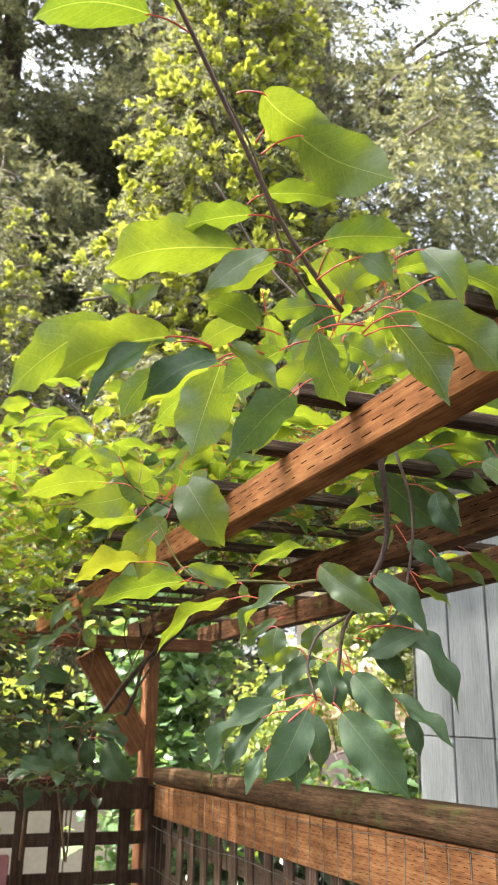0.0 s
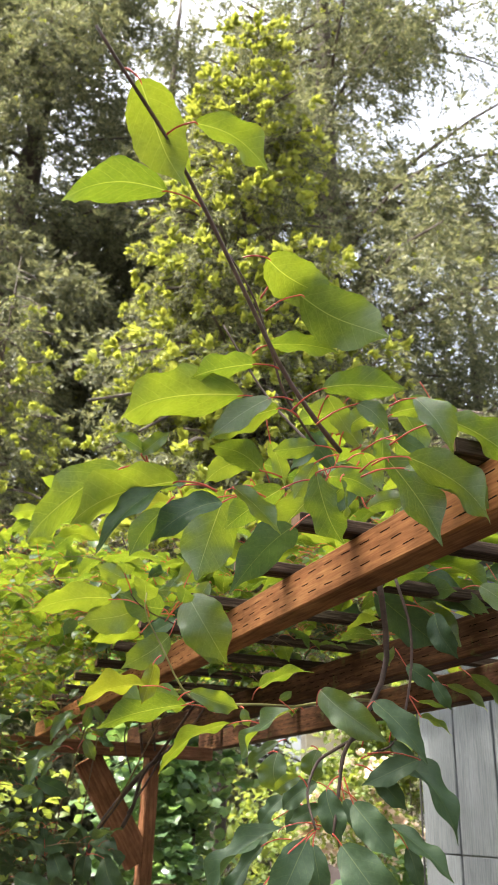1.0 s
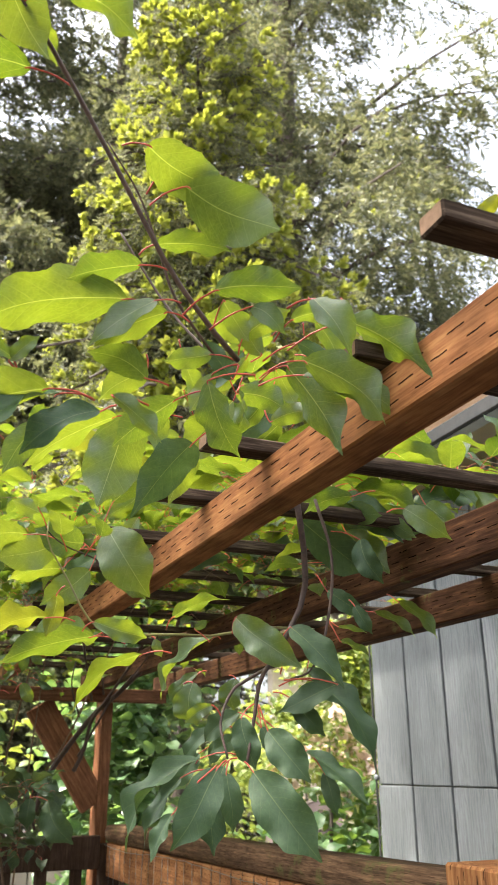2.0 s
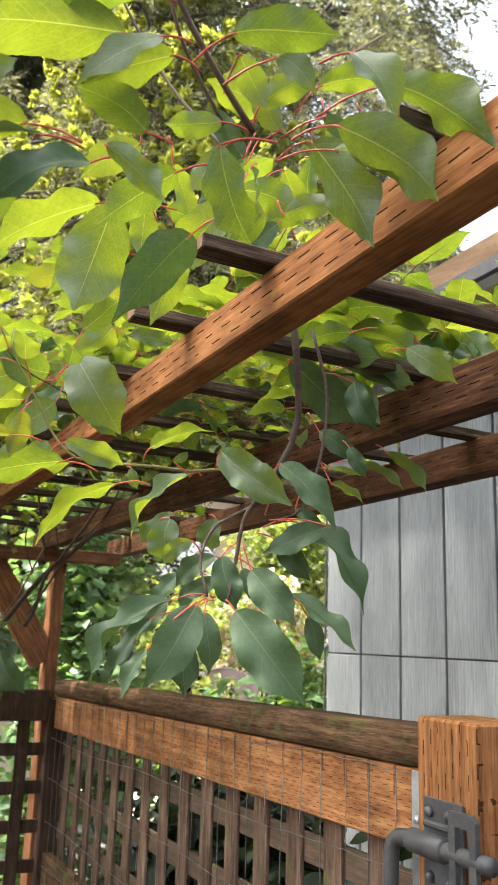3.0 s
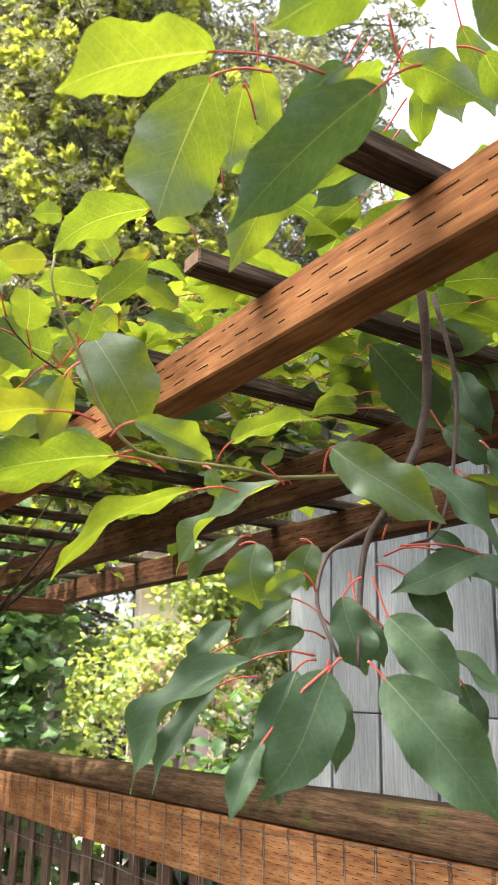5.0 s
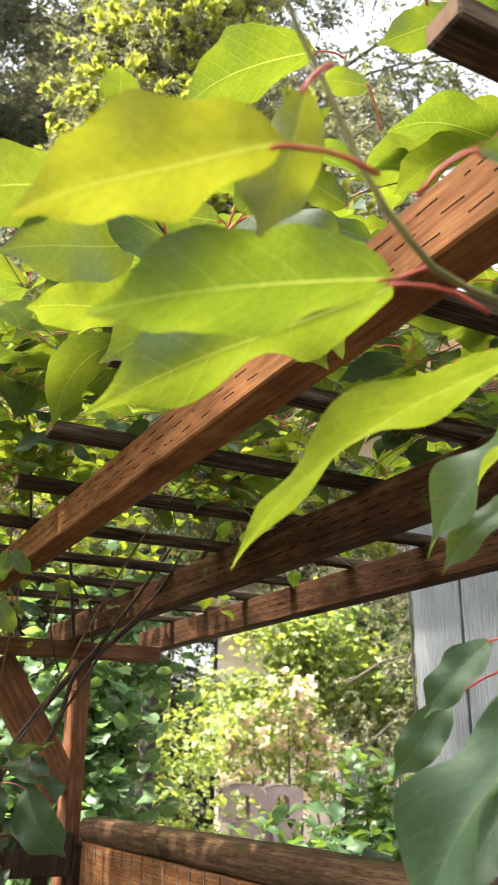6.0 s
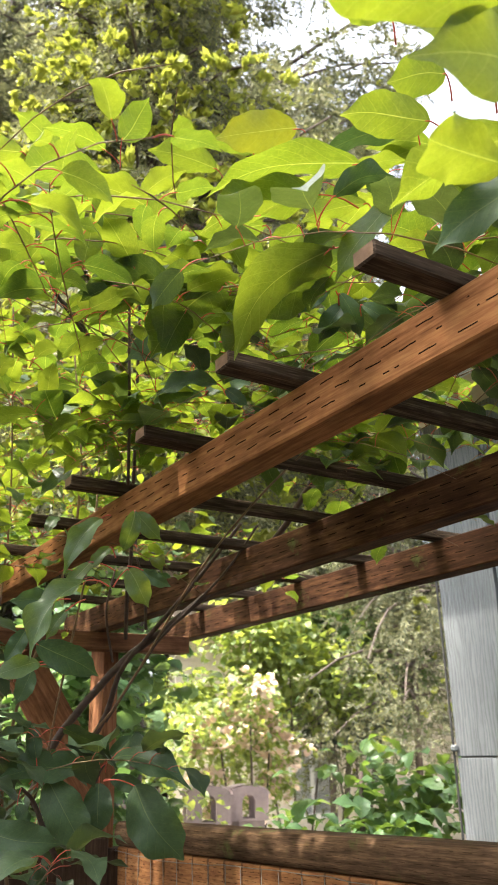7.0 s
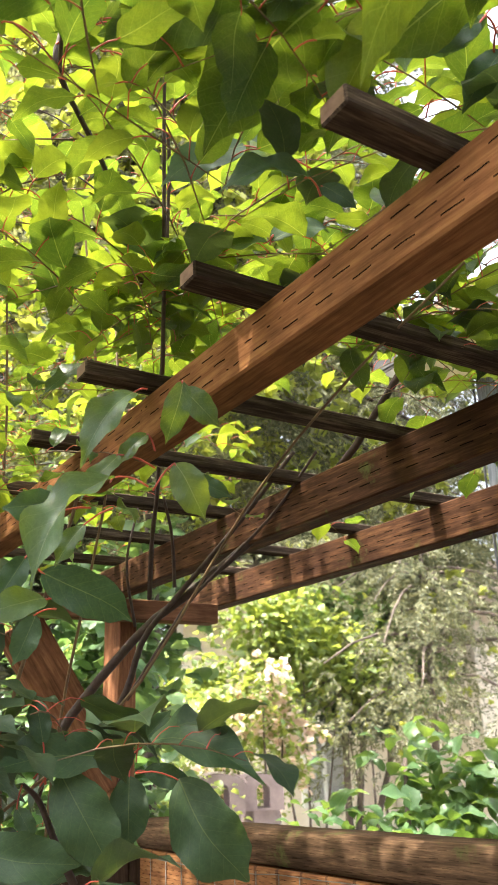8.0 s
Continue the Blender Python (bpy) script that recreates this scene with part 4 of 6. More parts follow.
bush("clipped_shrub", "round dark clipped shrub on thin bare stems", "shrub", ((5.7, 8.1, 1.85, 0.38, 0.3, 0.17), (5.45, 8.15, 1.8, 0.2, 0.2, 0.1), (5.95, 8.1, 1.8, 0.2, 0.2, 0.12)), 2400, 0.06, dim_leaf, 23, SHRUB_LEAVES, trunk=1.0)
bush("bramble", "leafy light green bramble behind the fence", "bramble", ((1.62, 3.1, 1.3, 0.34, 0.22, 0.17), (1.95, 3.2, 1.4, 0.3, 0.22, 0.22), (1.36, 3.1, 1.3, 0.16, 0.14, 0.1), (1.75, 3.15, 1.6, 0.09, 0.08, 0.1)), 1000, 0.07, berry_leaf, 15, BRAMBLE_LEAVES)
# shade behind the lattice is put into the leaf colour
bush("undergrowth", "undergrowth between the fence and the shed, its leaves coloured near-black for shade", "undergrowth", ((1.15, 1.75, 0.75, 0.2, 0.4, 0.55), (1.15, 2.35, 0.85, 0.2, 0.4, 0.52), (1.1, 2.0, 0.95, 0.18, 0.4, 0.36), (1.1, 2.6, 1.0, 0.16, 0.3, 0.34)), 6400, 0.08, dim_leaf, 19, SHRUB_LEAVES)
bush("pale_green_shrub", "pale green shrub beyond the lattice", "shrub", ((0.2, 5.2, 1.7, 0.6, 0.4, 0.7), (-0.8, 5.4, 1.8, 0.7, 0.4, 0.8)), 2200, 0.08, shrub_leaf, 16, SHRUB_LEAVES)
make_playhouse(3.34, 7.0, 0.33, "small garden playhouse with a mauve barrel roof")
make_playhouse(3.72, 7.05, 0.31, "second small garden playhouse with a mauve barrel roof")


# ---- the climbing vine ----
HERO = [template_mesh("leaf", leaf_template(100 + k, 8, 36, 0.50 + 0.03 * (k % 4), 0.12 + 0.13 * (k % 3), 0.05 + 0.035 * (k % 4), 0.04 + 0.018 * (k % 3), 0.045 * ((k % 3) - 1), 0.007, 0.8 + 0.08 * (k % 3), 0.035)) for k in range(14)]
MANY = [leaf_template(200 + k, 6, 12, 0.54 + 0.03 * (k % 3), 0.12 + 0.13 * (k % 3), 0.05 + 0.04 * (k % 3), 0.05, 0.05 * ((k % 3) - 1), 0.0, 0.85, 0.04) for k in range(10)]
vine = empty("climbing_vine", "vigorous climbing vine with pointed green leaves on red stalks", "vine", (0.45, 2.3, 0))
RAND = random.Random(77)
HERO_LEAVES = {}


def hero_mesh(k, material):
    """A leaf mesh in a material, shared between alike leaves."""
    key = (k, material.name)
    if key not in HERO_LEAVES:
        me = HERO[k].copy()
        me.materials.clear()
        me.materials.append(material)
        HERO_LEAVES[key] = me
    return HERO_LEAVES[key]


def leaf(node, base, tip, up, width=1.0, shape=None, material=None):
    """One large leaf of the vine, with its stalk from the node on the stem."""
    k = RAND.randrange(len(HERO))
    k = k if shape is None else shape
    ob = new("leaf", hero_mesh(k, material or leaf_green))
    ob.matrix_basis = leaf_pose(base, tip, up, width)
    ob.parent, ob.matrix_parent_inverse = vine, vine.matrix_basis.inverted()
    if node is not None:
        a, b, t = Vector(node), Vector(base), Vector(tip)
        mid = (a + b) / 2 + Vector((0, 0, 0.06 * (b - a).length)) - (t - b) * 0.02
        pts = smooth_path([a, mid, b, b + (t - b) * 0.06], 7)
        tube("leaf_stalk", pts, [0.0009, 0.0008, 0.0008, 0.0007, 0.0007, 0.0007, 0.0007, 0.0004], red_stalk, ob, 5)
    return ob


def stem(points, r0, r1, material=None, n=16, name="stem"):
    pts = smooth_path(points, n)
    tube(name, pts, [r0 + (r1 - r0) * k / n for k in range(n + 1)], material or bark, vine, 7)


MASS_LEAVES = {"bright": [[] for _ in MANY], "deep": [[] for _ in MANY]}
STALKS_V, STALKS_F, TWIGS_V, TWIGS_F = [], [], [], []


def add_tube(vs_all, fs_all, pts, radii, sides):
    vs, fs = tube_arrays(pts, radii, sides)
    b = len(vs_all)
    vs_all += vs
    fs_all += [tuple(i + b for i in f) for f in fs]


def crest(x, y):
    """How high the vine has grown; it climbs towards the back and over the front beam."""
    if x > 0.47 and 0.9 < y < 1.75:
        return 2.25
    return 2.08 + 0.46 * (y - 1.5) if y < 2.0 else 2.31 + 0.28 * (y - 2.0)


def in_beam(a, b):
    """Whether a leaf from a to b would grow through one of the beams."""
    for x in (0.440, 0.748, 1.003):
        mid = x + 0.018 - 0.0155 * (a.y - 1.77)
        if min(a.x, b.x) < mid + 0.035 and max(a.x, b.x) > mid - 0.035 and min(a.z, b.z) < 1.995 and max(a.z, b.z) > 1.915:
            return True
    return False


def shoot(start, heading, length, n, size, rise=0.3, droop=0.3, seed=0, hero=0, material=None, spread=1.0, tone="bright"):
    """A side shoot with leaves set alternately along it; hero: how many of them are separate large leaves."""
    r = random.Random(seed)
    s0, h = Vector(start), Vector(heading).normalized()
    side = h.cross(Vector((0, 0, 1)))
    side = side.normalized() if side.length > 0.05 else Vector((1, 0, 0))
    bow = r.uniform(-0.25, 0.25)
    path = [s0 + h * length * q + side * bow * length * q * q + Vector((0, 0, length * (rise * q - droop * q * q))) for q in (0, 0.2, 0.4, 0.6, 0.8, 1.0)]
    if path[-1].z < crest(path[-1].x, path[-1].y):
        add_tube(TWIGS_V, TWIGS_F, path, (0.0003, 0.0008, 0.0007, 0.0006, 0.0005, 0.0003), 5)
    for k in range(n):
        q = 0.12 + 0.88 * (k + 0.5) / n
        i = min(int(q * 5), 4)
        p = path[i].lerp(path[i + 1], q * 5 - i)
        d = (path[i + 1] - path[i]).normalized()
        sgn = 1 if k % 2 else -1
        out = (side * sgn * spread * r.uniform(0.5, 1.2) + d * r.uniform(0.1, 0.9) + Vector((0, 0, r.uniform(0.1, 0.7)))).normalized()
        stalk = size * r.uniform(0.22, 0.4)
        b = p + out * stalk
        if k >= hero and b.z > crest(b.x, b.y) + r.uniform(-0.03, 0.03):
            continue
        sz = size * r.uniform(0.7, 1.2) * (1 - 0.3 * q)
        td = (out + Vector((r.uniform(-0.4, 0.4), r.uniform(-0.4, 0.4), r.uniform(-0.85, 0.0)))).normalized()
        up = Vector((r.uniform(-0.4, 0.4), r.uniform(-0.4, 0.4), 1))
        if k >= hero and in_beam(b, b + td * sz):
            continue
        if k < hero:
            leaf(p, b, b + td * sz, up, r.uniform(0.85, 1.1), r.randrange(len(HERO)), material)
        else:
            MASS_LEAVES[tone][r.randrange(len(MANY))].append(leaf_pose(b, b + td * sz, up, r.uniform(0.85, 1.12)))
            w = 0.00055 if tone == "bright" else 0.00045
            sag = (b - p).length * 0.12
            add_tube(STALKS_V, STALKS_F, [p, p.lerp(b, 0.35) + Vector((0, 0, sag)), p.lerp(b, 0.7) + Vector((0, 0, sag)), b, b + td * sz * 0.06], [w * 1.2, w, w, w, w * 0.7], 4)


# ---- the large leaves, shoot by shoot ----
# upright cane above the near slats
stem([(0.089, 0.515, 2.227), (0.113, 0.530, 2.211), (0.156, 0.557, 2.186), (0.198, 0.585, 2.153), (0.256, 0.624, 2.098), (0.296, 0.648, 2.057), (0.336, 0.666, 2.025), (0.366, 0.679, 2.006)], 0.0013, 0.0024, cane_bark)
stem([(0.233, 0.619, 2.140), (0.263, 0.635, 2.113), (0.286, 0.651, 2.077), (0.307, 0.668, 2.045), (0.350, 0.695, 2.016)], 0.0007, 0.0014, cane_bark)
stem([(0.283, 0.781, 2.178), (0.334, 0.783, 2.107), (0.381, 0.761, 2.043)], 0.0010, 0.0016, cane_bark)
leaf((0.114, 0.533, 2.214), (0.127, 0.532, 2.208), (0.180, 0.573, 2.157), (0.14, 0.70, 0.70), 1.05)
leaf((0.158, 0.570, 2.199), (0.152, 0.568, 2.197), (0.188, 0.594, 2.175), (0.26, 0.38, 0.89), 0.86)
leaf((0.156, 0.557, 2.185), (0.174, 0.541, 2.191), (0.233, 0.529, 2.156), (0.52, 0.09, 0.85), 0.86)
leaf((0.198, 0.589, 2.155), (0.169, 0.587, 2.159), (0.087, 0.574, 2.112), (-0.50, 0.40, 0.77), 0.66)
leaf((0.242, 0.608, 2.131), (0.259, 0.598, 2.129), (0.331, 0.609, 2.109), (0.09, 0.73, 0.68), 0.91)
leaf((0.270, 0.625, 2.096), (0.292, 0.604, 2.105), (0.358, 0.574, 2.063), (0.59, 0.67, 0.45), 1.02)
leaf((0.272, 0.644, 2.121), (0.284, 0.623, 2.134), (0.355, 0.620, 2.093), (0.48, 0.32, 0.82), 0.86)
leaf((0.273, 0.662, 2.075), (0.282, 0.651, 2.080), (0.340, 0.628, 2.076), (0.22, 0.38, 0.90), 0.66)
leaf((0.297, 0.651, 2.059), (0.274, 0.654, 2.061), (0.215, 0.653, 2.034), (-0.35, 0.51, 0.78), 0.86)
leaf((0.284, 0.661, 2.030), (0.267, 0.662, 2.033), (0.156, 0.640, 1.979), (-0.43, 0.66, 0.62), 0.66)
leaf((0.311, 0.663, 2.028), (0.330, 0.641, 2.043), (0.388, 0.601, 2.036), (0.45, 0.53, 0.72), 0.86)
leaf((0.344, 0.683, 2.031), (0.347, 0.665, 2.052), (0.373, 0.669, 2.020), (0.41, 0.79, 0.45), 0.92)
leaf((0.333, 0.659, 2.018), (0.359, 0.633, 2.031), (0.383, 0.622, 2.005), (-0.45, -0.89, -0.03), 0.86)
leaf((0.385, 0.624, 2.030), (0.401, 0.607, 2.033), (0.421, 0.586, 1.979), (-0.27, -0.93, 0.26), 0.86)
leaf((0.391, 0.637, 2.000), (0.425, 0.602, 2.015), (0.462, 0.544, 1.947), (0.86, -0.06, 0.51), 0.75)
leaf((0.375, 0.640, 1.980), (0.391, 0.611, 1.979), (0.431, 0.558, 1.912), (0.60, 0.30, 0.74), 0.8)
leaf((0.377, 0.663, 1.978), (0.405, 0.639, 1.982), (0.471, 0.595, 1.938), (-0.33, -0.86, 0.39), 0.66)
leaf((0.385, 0.680, 1.990), (0.401, 0.661, 2.000), (0.436, 0.630, 1.915), (0.80, 0.20, 0.50), 0.92, shape=4)
leaf((0.365, 0.640, 1.975), (0.331, 0.655, 1.971), (0.364, 0.675, 1.918), (-0.75, -0.45, -0.46), 0.95, shape=1)
leaf((0.375, 0.690, 1.990), (0.367, 0.682, 1.981), (0.369, 0.684, 1.940), (0.75, -0.45, 0.20), 0.9)
leaf((0.282, 0.644, 1.937), (0.255, 0.647, 1.942), (0.288, 0.623, 1.901), (0.82, 0.36, 0.44), 0.66)
leaf((0.182, 0.649, 1.945), (0.167, 0.649, 1.943), (0.098, 0.618, 1.865), (-0.58, 0.79, 0.20), 0.66)
leaf((0.240, 0.639, 1.933), (0.210, 0.642, 1.937), (0.128, 0.628, 1.889), (-0.48, 0.56, 0.68), 0.86)
leaf((0.244, 0.652, 1.938), (0.219, 0.654, 1.940), (0.153, 0.649, 1.877), (-0.40, -0.78, 0.48), 0.42, material=leaf_deep)
leaf((0.259, 0.648, 1.935), (0.248, 0.650, 1.929), (0.195, 0.656, 1.893), (-0.29, -0.92, 0.26), 0.76, material=leaf_deep)
leaf((0.304, 0.643, 2.027), (0.285, 0.646, 2.027), (0.235, 0.661, 1.989), (-0.47, -0.83, 0.31), 0.86)
leaf((0.315, 0.655, 2.019), (0.297, 0.655, 2.024), (0.242, 0.668, 1.991), (-0.24, 0.70, 0.68), 0.86)
leaf((0.300, 0.655, 1.961), (0.283, 0.656, 1.964), (0.234, 0.646, 1.973), (0.04, 0.57, 0.82), 0.86)
leaf((0.189, 0.660, 1.955), (0.184, 0.654, 1.961), (0.157, 0.645, 1.968), (0.27, -0.95, -0.15), 0.86)
leaf((0.189, 0.660, 1.955), (0.182, 0.655, 1.959), (0.200, 0.643, 1.977), (-0.38, -0.89, -0.24), 0.86)
leaf((0.220, 0.690, 1.943), (0.212, 0.691, 1.932), (0.191, 0.709, 1.894), (0.21, 0.93, 0.31), 0.87)
leaf((0.384, 0.695, 2.016), (0.390, 0.685, 2.019), (0.366, 0.681, 2.050), (0.42, 0.80, 0.44), 0.92)
leaf((0.370, 0.689, 2.017), (0.370, 0.678, 2.029), (0.401, 0.650, 2.048), (0.44, 0.78, 0.45), 0.93)
leaf((0.404, 0.712, 1.981), (0.408, 0.710, 1.970), (0.440, 0.687, 1.979), (0.48, 0.81, 0.35), 0.94)
leaf((0.366, 0.683, 2.008), (0.346, 0.687, 2.012), (0.307, 0.697, 2.003), (0.15, 0.92, 0.37), 0.89)
leaf((0.371, 0.692, 2.010), (0.352, 0.701, 2.002), (0.335, 0.712, 1.967), (0.29, 0.94, 0.17), 0.89)
leaf((0.395, 0.671, 2.026), (0.403, 0.654, 2.039), (0.443, 0.625, 2.043), (0.29, 0.51, 0.81), 0.86)
leaf((0.393, 0.690, 2.016), (0.415, 0.666, 2.027), (0.443, 0.656, 2.012), (0.49, 0.77, 0.42), 0.84, material=leaf_deep)
leaf((0.375, 0.700, 2.014), (0.371, 0.704, 2.001), (0.341, 0.701, 2.034), (0.39, 0.82, 0.41), 0.81, material=leaf_deep)
leaf((0.479, 0.470, 2.062), (0.475, 0.472, 2.057), (0.467, 0.491, 2.046), (0.53, 0.58, 0.61), 1.00, material=leaf_yellow)
# leaves low on the front beam
leaf((0.356, 1.183, 1.962), (0.376, 1.167, 1.988), (0.431, 1.149, 1.898), (-0.40, -0.92, -0.06), 1.09)
leaf((0.361, 1.202, 1.966), (0.351, 1.198, 1.974), (0.283, 1.191, 1.985), (0.06, -0.96, -0.29), 1.09)
leaf((0.342, 1.206, 1.969), (0.317, 1.207, 1.972), (0.236, 1.209, 1.944), (0.03, -0.99, -0.14), 0.94)
leaf((0.365, 1.183, 1.955), (0.359, 1.185, 1.935), (0.301, 1.207, 1.888), (-0.23, -0.96, -0.18), 0.88)
leaf((0.383, 1.189, 1.950), (0.402, 1.182, 1.935), (0.433, 1.169, 1.899), (-0.44, -0.90, -0.04), 1.13)
leaf((0.360, 1.230, 1.980), (0.332, 1.240, 1.947), (0.259, 1.229, 1.925), (-0.29, 0.74, 0.61), 0.86)
leaf((0.334, 1.233, 1.994), (0.306, 1.230, 2.015), (0.256, 1.234, 2.034), (0.18, 0.95, 0.26), 0.94)
leaf((0.373, 1.193, 1.990), (0.382, 1.175, 2.028), (0.416, 1.132, 2.062), (0.18, 0.70, 0.70), 0.86)
# the shoot that reaches out below the front beam
stem([(0.563, 0.998, 1.844), (0.509, 0.983, 1.839), (0.464, 0.976, 1.827), (0.415, 0.965, 1.824), (0.385, 0.963, 1.822), (0.355, 0.960, 1.820), (0.332, 0.955, 1.820), (0.319, 0.952, 1.827), (0.307, 0.952, 1.840), (0.291, 0.949, 1.866), (0.276, 0.946, 1.888), (0.263, 0.938, 1.905), (0.262, 0.934, 1.925)], 0.0019, 0.0007, green_stem)
leaf((0.296, 0.933, 1.826), (0.270, 0.938, 1.829), (0.209, 0.973, 1.810), (-0.00, 0.49, 0.87), 0.86, material=leaf_yellow)
leaf((0.284, 0.936, 1.861), (0.277, 0.939, 1.853), (0.272, 0.958, 1.813), (0.34, 0.86, 0.38), 0.92, material=leaf_yellow)
leaf((0.353, 0.955, 1.810), (0.324, 0.966, 1.818), (0.268, 1.100, 1.815), (0.26, 0.53, 0.81), 0.58, shape=8)
leaf((0.332, 0.956, 1.821), (0.322, 0.962, 1.817), (0.230, 0.978, 1.790), (0.10, 0.62, 0.78), 0.72, shape=4)
leaf((0.302, 0.925, 1.816), (0.309, 0.911, 1.823), (0.365, 0.915, 1.811), (0.05, -1.00, -0.07), 0.66)
leaf((0.398, 0.940, 1.801), (0.373, 0.955, 1.801), (0.330, 1.094, 1.763), (-0.13, 0.22, 0.97), 0.44, shape=0)
leaf((0.466, 0.978, 1.824), (0.458, 0.979, 1.825), (0.429, 1.092, 1.769), (-0.89, -0.00, 0.46), 0.48)
leaf((0.382, 0.959, 1.819), (0.384, 0.953, 1.817), (0.392, 0.955, 1.798), (-0.60, -0.72, -0.35), 1.08)
leaf((0.403, 0.977, 1.830), (0.405, 0.964, 1.841), (0.457, 0.929, 1.861), (-0.00, 0.50, 0.86), 0.66)
leaf((0.447, 0.959, 1.817), (0.430, 0.962, 1.830), (0.439, 0.947, 1.839), (0.65, 0.66, 0.38), 0.94)
leaf((0.426, 0.982, 1.775), (0.432, 0.971, 1.776), (0.439, 0.976, 1.732), (-0.67, -0.72, -0.20), 1.40)
leaf((0.479, 0.984, 1.786), (0.483, 0.975, 1.782), (0.484, 0.984, 1.749), (-0.71, -0.67, -0.21), 1.40)
leaf((0.474, 1.042, 1.796), (0.465, 1.045, 1.794), (0.445, 1.095, 1.761), (-0.95, -0.28, 0.15), 0.48)
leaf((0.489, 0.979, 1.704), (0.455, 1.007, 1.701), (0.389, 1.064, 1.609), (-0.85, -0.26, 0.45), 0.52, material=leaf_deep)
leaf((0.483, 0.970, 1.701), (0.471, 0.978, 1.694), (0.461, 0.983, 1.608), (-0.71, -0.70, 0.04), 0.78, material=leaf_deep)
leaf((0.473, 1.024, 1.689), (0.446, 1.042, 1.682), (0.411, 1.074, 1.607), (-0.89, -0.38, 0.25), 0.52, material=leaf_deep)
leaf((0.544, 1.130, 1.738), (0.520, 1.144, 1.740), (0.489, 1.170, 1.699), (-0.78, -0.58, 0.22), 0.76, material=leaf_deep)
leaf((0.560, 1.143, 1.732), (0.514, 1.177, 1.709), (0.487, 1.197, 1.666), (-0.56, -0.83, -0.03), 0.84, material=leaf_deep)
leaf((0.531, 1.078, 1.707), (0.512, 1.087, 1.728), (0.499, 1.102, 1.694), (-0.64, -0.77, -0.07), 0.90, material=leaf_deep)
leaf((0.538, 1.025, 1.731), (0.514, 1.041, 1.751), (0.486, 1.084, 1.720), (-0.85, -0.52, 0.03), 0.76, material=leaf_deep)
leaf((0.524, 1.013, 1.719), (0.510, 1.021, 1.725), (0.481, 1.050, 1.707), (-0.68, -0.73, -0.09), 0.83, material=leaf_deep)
# the clump that hangs through the slats
stem([(0.518, 0.900, 1.988), (0.527, 0.898, 1.949), (0.539, 0.914, 1.870), (0.509, 0.921, 1.806), (0.490, 0.924, 1.776), (0.481, 0.921, 1.735), (0.468, 0.908, 1.695)], 0.0042, 0.0014, bark)
stem([(0.557, 0.917, 1.978), (0.575, 0.916, 1.912), (0.567, 0.915, 1.841), (0.546, 0.913, 1.790), (0.521, 0.918, 1.777)], 0.0020, 0.0011, bark)
stem([(0.510, 0.922, 1.795), (0.477, 0.931, 1.776), (0.460, 0.930, 1.763), (0.444, 0.918, 1.733), (0.444, 0.898, 1.700)], 0.0020, 0.0012, bark)
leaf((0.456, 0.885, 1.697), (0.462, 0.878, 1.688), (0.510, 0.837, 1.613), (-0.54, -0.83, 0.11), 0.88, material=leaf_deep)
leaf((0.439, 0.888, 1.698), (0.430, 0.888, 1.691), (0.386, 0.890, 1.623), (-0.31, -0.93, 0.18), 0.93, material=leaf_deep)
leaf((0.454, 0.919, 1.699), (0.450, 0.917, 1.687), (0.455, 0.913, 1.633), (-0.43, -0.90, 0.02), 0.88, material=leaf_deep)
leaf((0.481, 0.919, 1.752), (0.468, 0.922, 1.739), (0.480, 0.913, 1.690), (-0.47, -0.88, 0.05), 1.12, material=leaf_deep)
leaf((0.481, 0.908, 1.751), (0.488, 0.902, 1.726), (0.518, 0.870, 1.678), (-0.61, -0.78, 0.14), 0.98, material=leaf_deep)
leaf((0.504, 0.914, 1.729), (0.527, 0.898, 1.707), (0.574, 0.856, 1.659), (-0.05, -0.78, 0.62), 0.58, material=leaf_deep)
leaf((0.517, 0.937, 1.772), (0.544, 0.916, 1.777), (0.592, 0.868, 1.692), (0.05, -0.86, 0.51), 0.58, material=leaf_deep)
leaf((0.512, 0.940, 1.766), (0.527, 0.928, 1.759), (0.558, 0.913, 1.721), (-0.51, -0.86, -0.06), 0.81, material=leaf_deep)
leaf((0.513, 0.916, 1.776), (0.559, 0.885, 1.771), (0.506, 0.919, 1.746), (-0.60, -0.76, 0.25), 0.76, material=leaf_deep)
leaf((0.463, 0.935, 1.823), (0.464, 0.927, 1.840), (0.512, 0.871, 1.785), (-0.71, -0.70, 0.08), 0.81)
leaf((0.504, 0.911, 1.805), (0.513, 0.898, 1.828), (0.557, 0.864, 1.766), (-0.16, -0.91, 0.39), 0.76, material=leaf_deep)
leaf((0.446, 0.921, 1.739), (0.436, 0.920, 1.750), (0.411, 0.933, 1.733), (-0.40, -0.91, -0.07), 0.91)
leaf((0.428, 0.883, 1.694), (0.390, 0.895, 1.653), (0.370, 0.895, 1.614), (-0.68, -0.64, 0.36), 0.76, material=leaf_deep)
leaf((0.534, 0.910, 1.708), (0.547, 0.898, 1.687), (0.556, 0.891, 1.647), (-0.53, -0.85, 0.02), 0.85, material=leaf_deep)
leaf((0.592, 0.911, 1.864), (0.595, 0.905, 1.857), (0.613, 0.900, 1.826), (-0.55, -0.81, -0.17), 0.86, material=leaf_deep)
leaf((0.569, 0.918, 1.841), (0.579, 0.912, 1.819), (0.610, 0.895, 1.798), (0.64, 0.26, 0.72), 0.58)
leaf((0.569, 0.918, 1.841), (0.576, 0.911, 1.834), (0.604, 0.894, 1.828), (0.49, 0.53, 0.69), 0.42)
